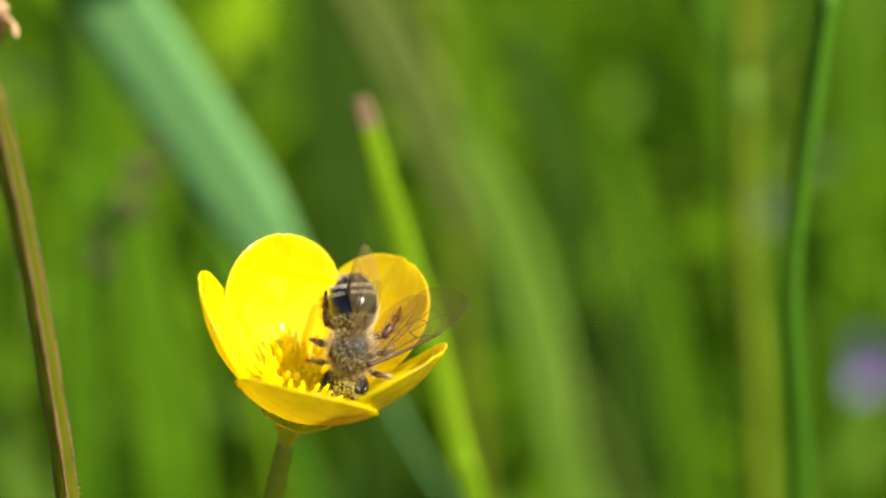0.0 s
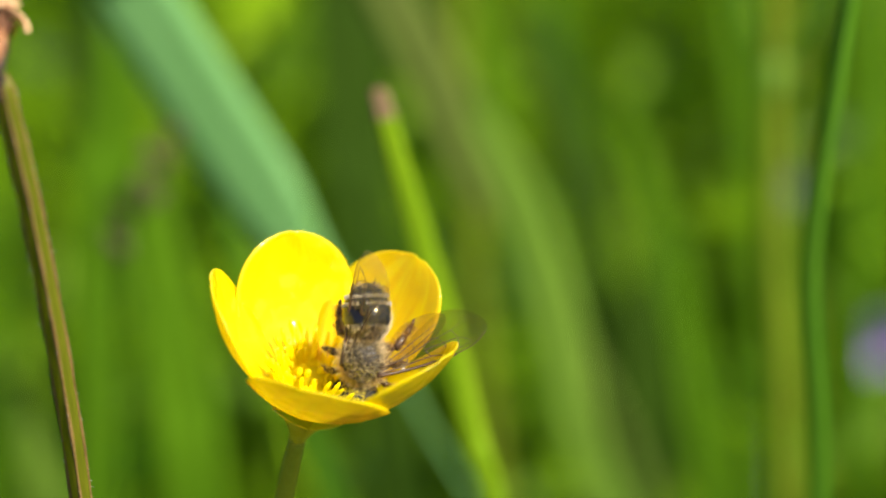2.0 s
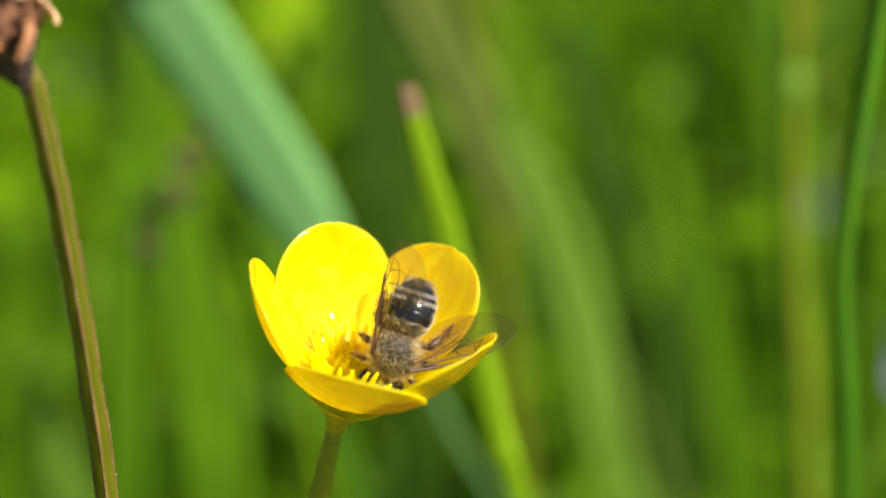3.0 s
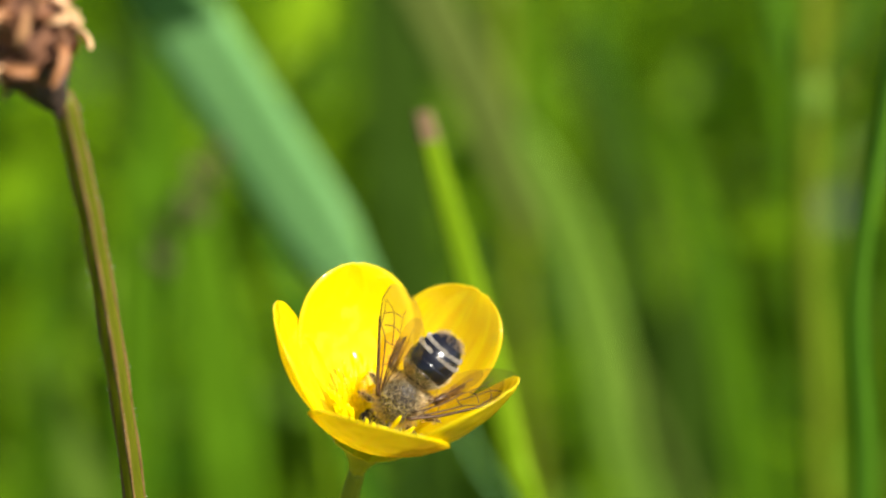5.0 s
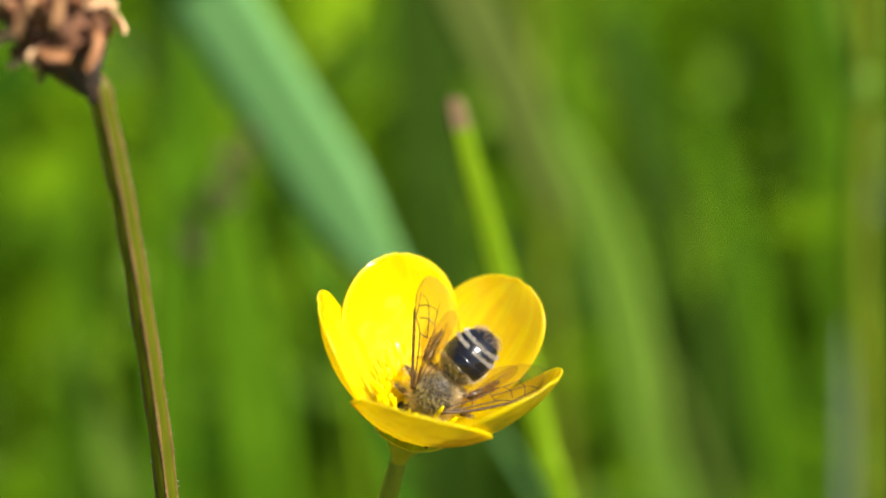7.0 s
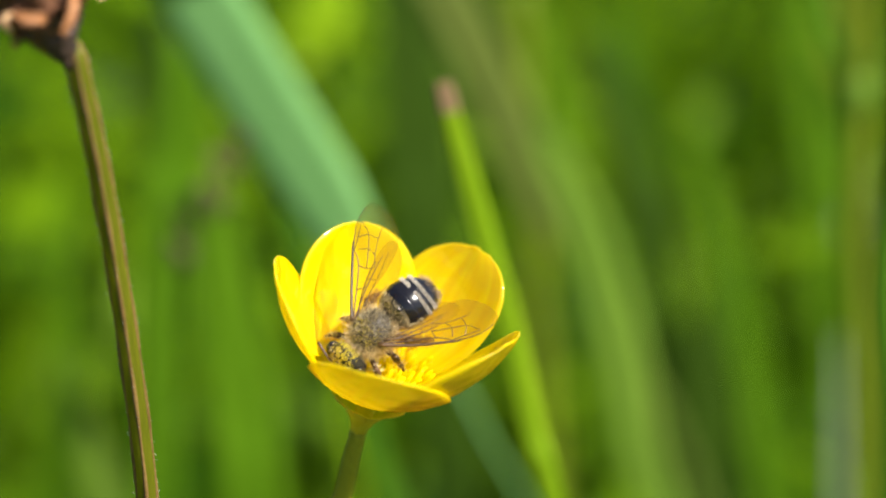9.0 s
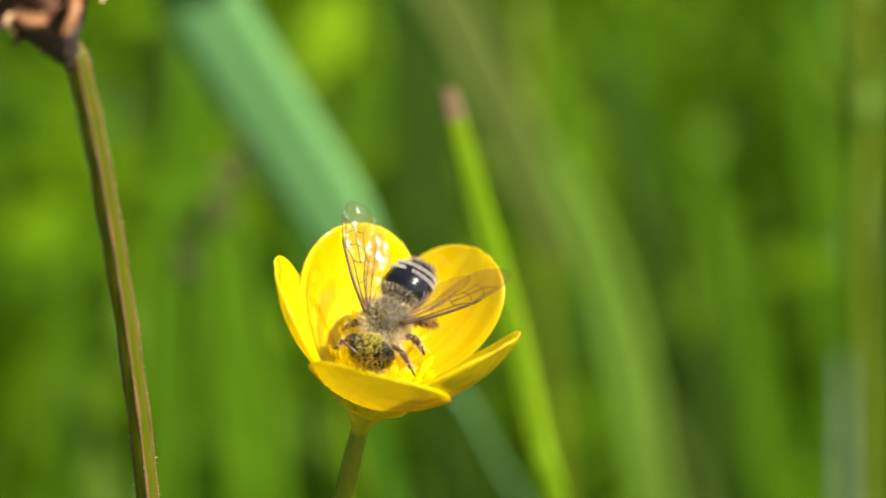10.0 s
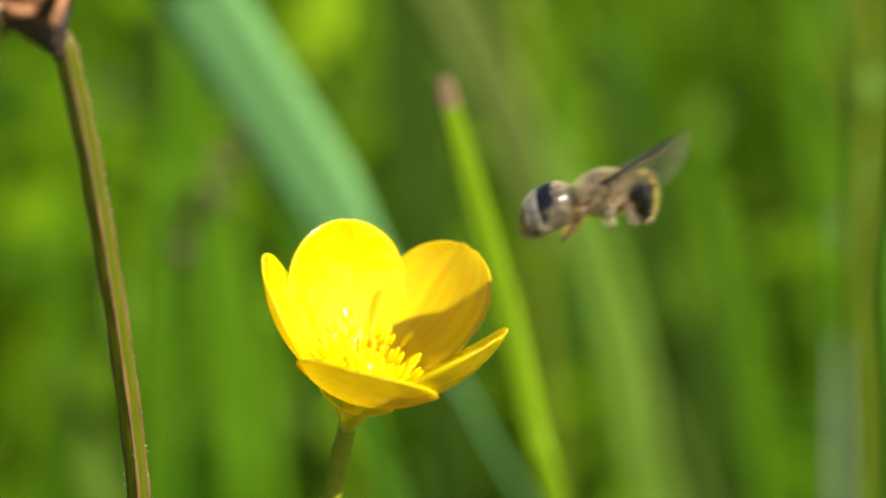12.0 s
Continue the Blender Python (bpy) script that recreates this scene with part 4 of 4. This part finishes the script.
FORE = [(0, 0.15), (2.5, 0.55), (5.5, 0.85), (7.6, 0.75), (8.9, 0.2), (9.1, -0.6), (8.2, -1.9), (6.4, -2.6), (4.2, -2.0), (2.0, -0.8), (0, -0.15)]
FORE_VEINS = [([(0, 0.1), (2.5, 0.52), (5.4, 0.83), (6.1, 0.85)], 0.115), ([(6.1, 0.84), (7.6, 0.74), (8.8, 0.2)], 0.035), ([(0, 0), (2.2, 0.1), (4.4, 0.25), (5.5, 0.75)], 0.05),
              ([(0, -0.1), (2.0, -0.45), (4.2, -1.1), (5.2, -1.5)], 0.045), ([(2.4, 0.1), (2.7, -0.6)], 0.035), ([(4.3, 0.25), (4.1, -0.4), (4.3, -1.1)], 0.038),
              ([(4.1, -0.4), (5.4, -0.35), (6.8, -0.2), (7.6, 0.4)], 0.035), ([(5.5, 0.4), (5.6, -0.35), (5.2, -0.9)], 0.035), ([(6.4, 0.6), (6.7, -0.2), (6.5, -1.0)], 0.032),
              ([(4.3, -1.0), (5.3, -0.9), (6.5, -1.0), (7.3, -1.2)], 0.03), ([(5.5, 0.7), (6.4, 0.55), (7.6, 0.45)], 0.035)]
HIND = [(0, 0.12), (2.2, 0.5), (4.4, 0.45), (6.0, 0.0), (6.3, -0.7), (5.2, -1.5), (3.2, -1.8), (1.4, -1.1), (0, -0.12)]
HIND_VEINS = [([(0, 0.1), (2.2, 0.46), (4.2, 0.42)], 0.05), ([(0, 0), (2.0, -0.15), (3.6, -0.3), (5.4, -0.4)], 0.035), ([(0, -0.1), (1.6, -0.6), (3.0, -1.2)], 0.032), ([(2.9, 0.45), (3.1, -0.25)], 0.03)]

bee = bee_body()
wings = {}
for side, word in ((1, "right"), (-1, "left")):
    wings["fore", side] = wing_part(bee, "forewing", side, FORE, FORE_VEINS, "clear brownish forewing with dark veins")
    wings["hind", side] = wing_part(bee, "hindwing", side, HIND, HIND_VEINS, "clear small hindwing")


# ---- everything that moves ----
FLOWER_SWAY = [  # seconds, millimetres to the right and up at the cup
    (0, -0.93, 0.69),
    (0.5, -0.3, 0.52),
    (1, -1.29, 0.09),
    (1.5, -0.49, 0.97),
    (2, -1.31, 0.7),
    (2.5, -1.2, 0.21),
    (3, -0.49, 0.61),
    (3.2, -0.94, 0.67),
    (4.8, -0.1, 0.47),
    (5, 0.07, 0.33),
    (5.5, 0.29, -0.05),
    (6, 0.05, 0.09),
    (6.5, -1.19, 0.01),
    (7, 1.06, 0.16),
    (7.2, 1.21, 0.16),
    (8.8, 0.13, -0.15),
    (9, -1.28, -0.47),
    (9.5, -0.98, -0.15),
    (10, -1.63, -0.51),
    (10.5, -1.36, -0.44),
    (11, -1.21, -0.28),
    (11.5, -1.15, -0.51),
    (12, -2.16, -1.04),
]
PLANTAIN_SWAY = [
    (0, -0.69, 0.26),
    (0.5, -0.15, 0.92),
    (1, -1.88, 1.33),
    (1.5, -1.71, 0.38),
    (2, -1.05, 0.66),
    (2.5, -1.37, 0.79),
    (3, -1.19, 0.06),
    (3.2, -0.88, 0.05),
    (4.8, 0.1, 0.93),
    (5, 0.08, 1.26),
    (5.5, -0.75, 1.99),
    (6, -0.19, 0.58),
    (6.5, 0.04, 0.33),
    (7, 0.21, 1.24),
    (7.2, 0.37, 1.21),
    (8.8, 0.8, 0.57),
    (9, -0.79, 0.41),
    (9.5, -0.85, -0.09),
    (10, -1.12, 0.15),
    (10.5, -1.08, 0.07),
    (11, -1.16, -0.13),
    (11.5, -0.96, 0.28),
    (12, -1.5, 0.43),
]
CUT_STEM_SWAY = [
    (0, -0.43, 0),
    (0.5, 0.33, 0),
    (1, 2.6, 0),
    (1.5, 2.06, 0),
    (2, -0.22, 0),
    (2.5, 0, 0),
    (3, 0, 0),
    (3.2, 0, 0),
    (4.8, 0, 0),
    (5, 0, 0),
    (5.5, 0.22, 0),
    (6, 0.43, 0),
    (6.5, 0.54, 0),
    (7, 0.65, 0),
    (7.2, 0.65, 0),
    (8.8, 0.65, 0),
    (9, 0.54, 0),
    (9.5, 0.54, 0),
    (10, 0.54, 0),
    (10.5, 0.54, 0),
    (11, 0.54, 0),
    (11.5, 0.54, 0),
    (12, 0.54, 0),
]
NODE_STEM_SWAY = [
    (0, 0, 0),
    (0.5, 0.61, 0),
    (1, 1.9, 0),
    (1.5, 3.04, 0),
    (2, 1.52, 0),
    (2.5, 0.3, 0),
    (3, 0.38, 0),
    (3.2, 0.38, 0),
    (4.8, 0.38, 0),
    (5, 0.38, 0),
    (5.5, 0.3, 0),
    (6, 1.52, 0),
    (6.5, 3.04, 0),
    (7, 3.04, 0),
    (7.2, 3.04, 0),
    (8.8, 3.42, 0),
    (9, 4.18, 0),
    (9.5, 4.18, 0),
    (10, 4.18, 0),
    (10.5, 4.18, 0),
    (11, 4.55, 0),
    (11.5, 4.55, 0),
    (12, 4.93, 0),
]
BROAD_LEAF_SWAY = [(0, 0), (0.6, 0), (0.8, 1.2), (1.0, 2.8), (1.3, 3.6), (1.6, 2.8), (1.8, 1.6), (2.0, 0.4), (2.5, 0), (3.2, 0.4), (4.8, 2.8), (5.2, 2.8), (5.6, 0.6), (6, 0), (12, 0)]
BEE_ROWS = [
    (0, 0.00311, -0.0017, 0.30763, -83.7, -10.7, 172.2),
    (0.5, 0.00371, -0.00175, 0.30698, -82.2, -13.8, 169.4),
    (1, 0.00346, -0.0016, 0.30697, -82.2, -12.7, 170.3),
    (1.5, 0.00367, -0.0018, 0.30728, -82.6, -12.8, 170.5),
    (2, 0.00273, -0.0018, 0.30678, -82.3, -12.7, 170.9),
    (2.5, 0.00282, -0.00172, 0.30664, -82.3, -14.9, 169.5),
    (3, 0.00307, -0.00189, 0.30642, -79.8, -21.8, 163.5),
    (3.2, 0.00296, -0.00187, 0.30652, -79.2, -22.7, 162.8),
    (4.8, 0.00234, -0.00205, 0.30597, -71.7, -30.4, 153.6),
    (5, 0.00236, -0.00203, 0.3058, -71.3, -30.2, 153.5),
    (5.5, 0.00216, -0.00212, 0.30491, -69.2, -32, 150.9),
    (6, 0.00251, -0.00217, 0.30531, -72.2, -30.6, 154.5),
    (6.5, 0.00162, -0.0021, 0.30556, -72.9, -29.9, 155.5),
    (7, 0.00276, -0.00206, 0.3052, -69.9, -31.9, 152.2),
    (7.2, 0.00314, -0.00209, 0.30518, -68.8, -33.1, 150.8),
    (8.8, 0.00082, -0.00195, 0.30532, -56.9, -38.8, 145.4),
    (8.9, 5e-05, -0.00153, 0.30627, -45, -30.7, 143.3),
    (9, -0.00118, -0.0013, 0.30677, -39.1, -26.9, 142.1),
    (9.2, -0.00032, -0.00116, 0.3073, -34.6, -21.3, 147.2),
    (9.5, 0.00037, -0.00203, 0.30807, -29.9, -14.4, 153.2),
    (10, -0.0005, -0.00189, 0.30796, -26.3, -10.9, 160.8),
    (10.5, 0.00066, -0.00175, 0.30846, -15.8, -4.3, 175.3),
    (11, 0.0008, -0.002, 0.3082, -14.3, 1.7, -171.6),
    (11.2, 0.00136, -0.00183, 0.30848, -14.7, 4.2, -167.4),
    (11.3, 0.00078, -0.00194, 0.30816, -14.6, 6.2, -159.9),
    (11.4, 0.00133, -0.00164, 0.30889, -20.2, 8.1, -150.3),
    (11.5, 0.00223, -0.00205, 0.30916, -7.4, 5.5, -145.2),
    (11.6, 0.00408, -0.00209, 0.31035, 11.5, -1.7, -104.5),
    (11.7, 0.00605, -0.00162, 0.31146, 14.2, -1.9, -103.7),
    (11.8, 0.00912, -0.00158, 0.31425, 20, -3.5, -102.8),
    (11.9, 0.01137, -0.00197, 0.31593, 17.1, -4.1, -100.3),
    (12, 0.01584, -0.00232, 0.3177, 9.5, -5.6, -99.6),
]
# seconds; right wing: degrees swept back, raised, twisted; left wing the same
WING_ROWS = [
    (0, 90.2, 2.8, -48, 42.8, -18.1, 23.8),
    (1.3, 85.8, 3.3, -42.2, 34.5, -28.1, 16.6),
    (1.5, 85.7, 3.3, -42.2, 32.3, -32, 19.4),
    (1.8, 85.6, 3.3, -37.6, 37.1, -17.4, 23.7),
    (2.5, 82.5, 3.8, -21.3, 36.6, -17.8, 36.8),
    (3.2, 76.5, 5.9, -16.9, 50.2, -21.8, 31.1),
    (4.8, 65.2, 17.9, -8.1, 58.2, -22.5, 44),
    (5.5, 62.9, 18.5, -7, 61.4, -23.1, 42.8),
    (7, 61.7, 19, -7.7, 60.9, -23, 42.9),
    (8.8, 47.7, 2.9, -5.4, 42, -6.2, 44.9),
    (9, 54, 16, 2.9, 58.6, -0.6, 9.1),
    (9.2, 59.1, 22.9, 16.9, 57.9, 4.2, 13.3),
    (9.5, 55.9, 18, 20.1, 52.1, 6.9, 9),
    (10, 61.5, 24.3, 28.5, 48.2, 14.4, 18),
    (10.5, 49.8, 40.5, 31.2, 35.4, 27.1, 14.3),
    (11.2, 52.3, 34.3, 24.9, 22.9, 30.9, 10.3),
]
# once it takes off the wings beat: raised, level and lowered poses, for the right and the left wing
RAISED = (-46.3, 28.3, 57.6, -22.1, 7.3, 14.2)
LEVEL = (-32.7, 16.1, 21.4, -10.6, 3.4, 0.3)
LOWERED = (-19.1, 3.8, -14.8, 1.0, -0.5, -13.5)
BEATS = [(12.0 - k / 30, *(RAISED, LEVEL, LOWERED, LEVEL)[k % 4]) for k in range(20, -1, -1)]


def sway_rows(thing_at, rows, height):
    """The stem leans from its foot; what is left lifts it."""
    out = []
    for t, dx, dz in rows:
        out.append((t, Matrix.Translation(thing_at + Vector((0, 0, dz * MM))) @ Matrix.Rotation(math.atan2(dx * MM, height), 4, "Y")))
    return out


def wing_pose(kind, side, sweep, lift, twist):
    hinge = Vector((side * 1.35, 0.55 if kind == "fore" else 0.0, 1.0 if kind == "fore" else 0.85)) * MM
    if kind == "hind":
        sweep, lift = sweep + 12, lift - 2
    turn = Matrix.Rotation(radians(-side * sweep), 4, "Z") @ Matrix.Rotation(radians(-side * lift), 4, "Y") @ Matrix.Rotation(radians(twist), 4, "X")
    return Matrix.Translation(hinge) @ turn


# seconds; degrees by which the abdomen is tucked down and swung to the bee's right at the waist, millimetres by which it is stretched
ABDOMEN_ROWS = [
    (0, 32, 20, 0), (1.5, 30, 20, 0), (2.5, 28, 16, 0), (3.2, 24, 8, 0), (4.8, 18, -4, 0.2), (7.2, 18, -4, 0.2), (8.8, 18, -4, 0), (9, 6, -6, 0),
    (9.5, -6, -8, 0), (10, -10, -8, 0), (10.5, -14, -6, 0), (11.2, -10, 0, 0), (11.5, 6, 0, 0.2), (11.8, 14, 0, 0.6), (12, 18, 0, 0.8),
]


def motions():
    for ob, rows, height in ((flower, FLOWER_SWAY, 0.30), (dry_plantain, PLANTAIN_SWAY, 0.326), (cut_stem, CUT_STEM_SWAY, 0.30), (node_stem, NODE_STEM_SWAY, 0.28)):
        walk(ob, sway_rows(ob.location.copy(), rows, height))
    walk(bee, [(r[0], pose(*r[1:])) for r in BEE_ROWS])
    waist = Vector((0, -1.5, 0)) * MM
    for plate in [p for p in bee.children if p.name.startswith("abdomen_plate")]:
        walk(plate, [(t, Matrix.Translation(waist) @ pose(0, 0, 0, tuck, 0, swing) @ Matrix.Translation(-waist - Vector((0, reach * MM, 0)))) for t, tuck, swing, reach in ABDOMEN_ROWS])
    # the broad leaf sinks along its own length in the breeze
    foot = broad_leaf.location.copy()
    walk(broad_leaf, [(t, Matrix.Translation(foot + Vector((0.5, 0, -1)) * k * MM)) for t, k in BROAD_LEAF_SWAY])
    for (kind, side), wing in wings.items():
        rows = [(r[0], wing_pose(kind, side, *(r[1:4] if side > 0 else r[4:7]))) for r in WING_ROWS]
        rows += [(r[0], wing_pose(kind, side, *(r[1:4] if side > 0 else r[4:7]))) for r in BEATS]
        walk(wing, rows)


motions()
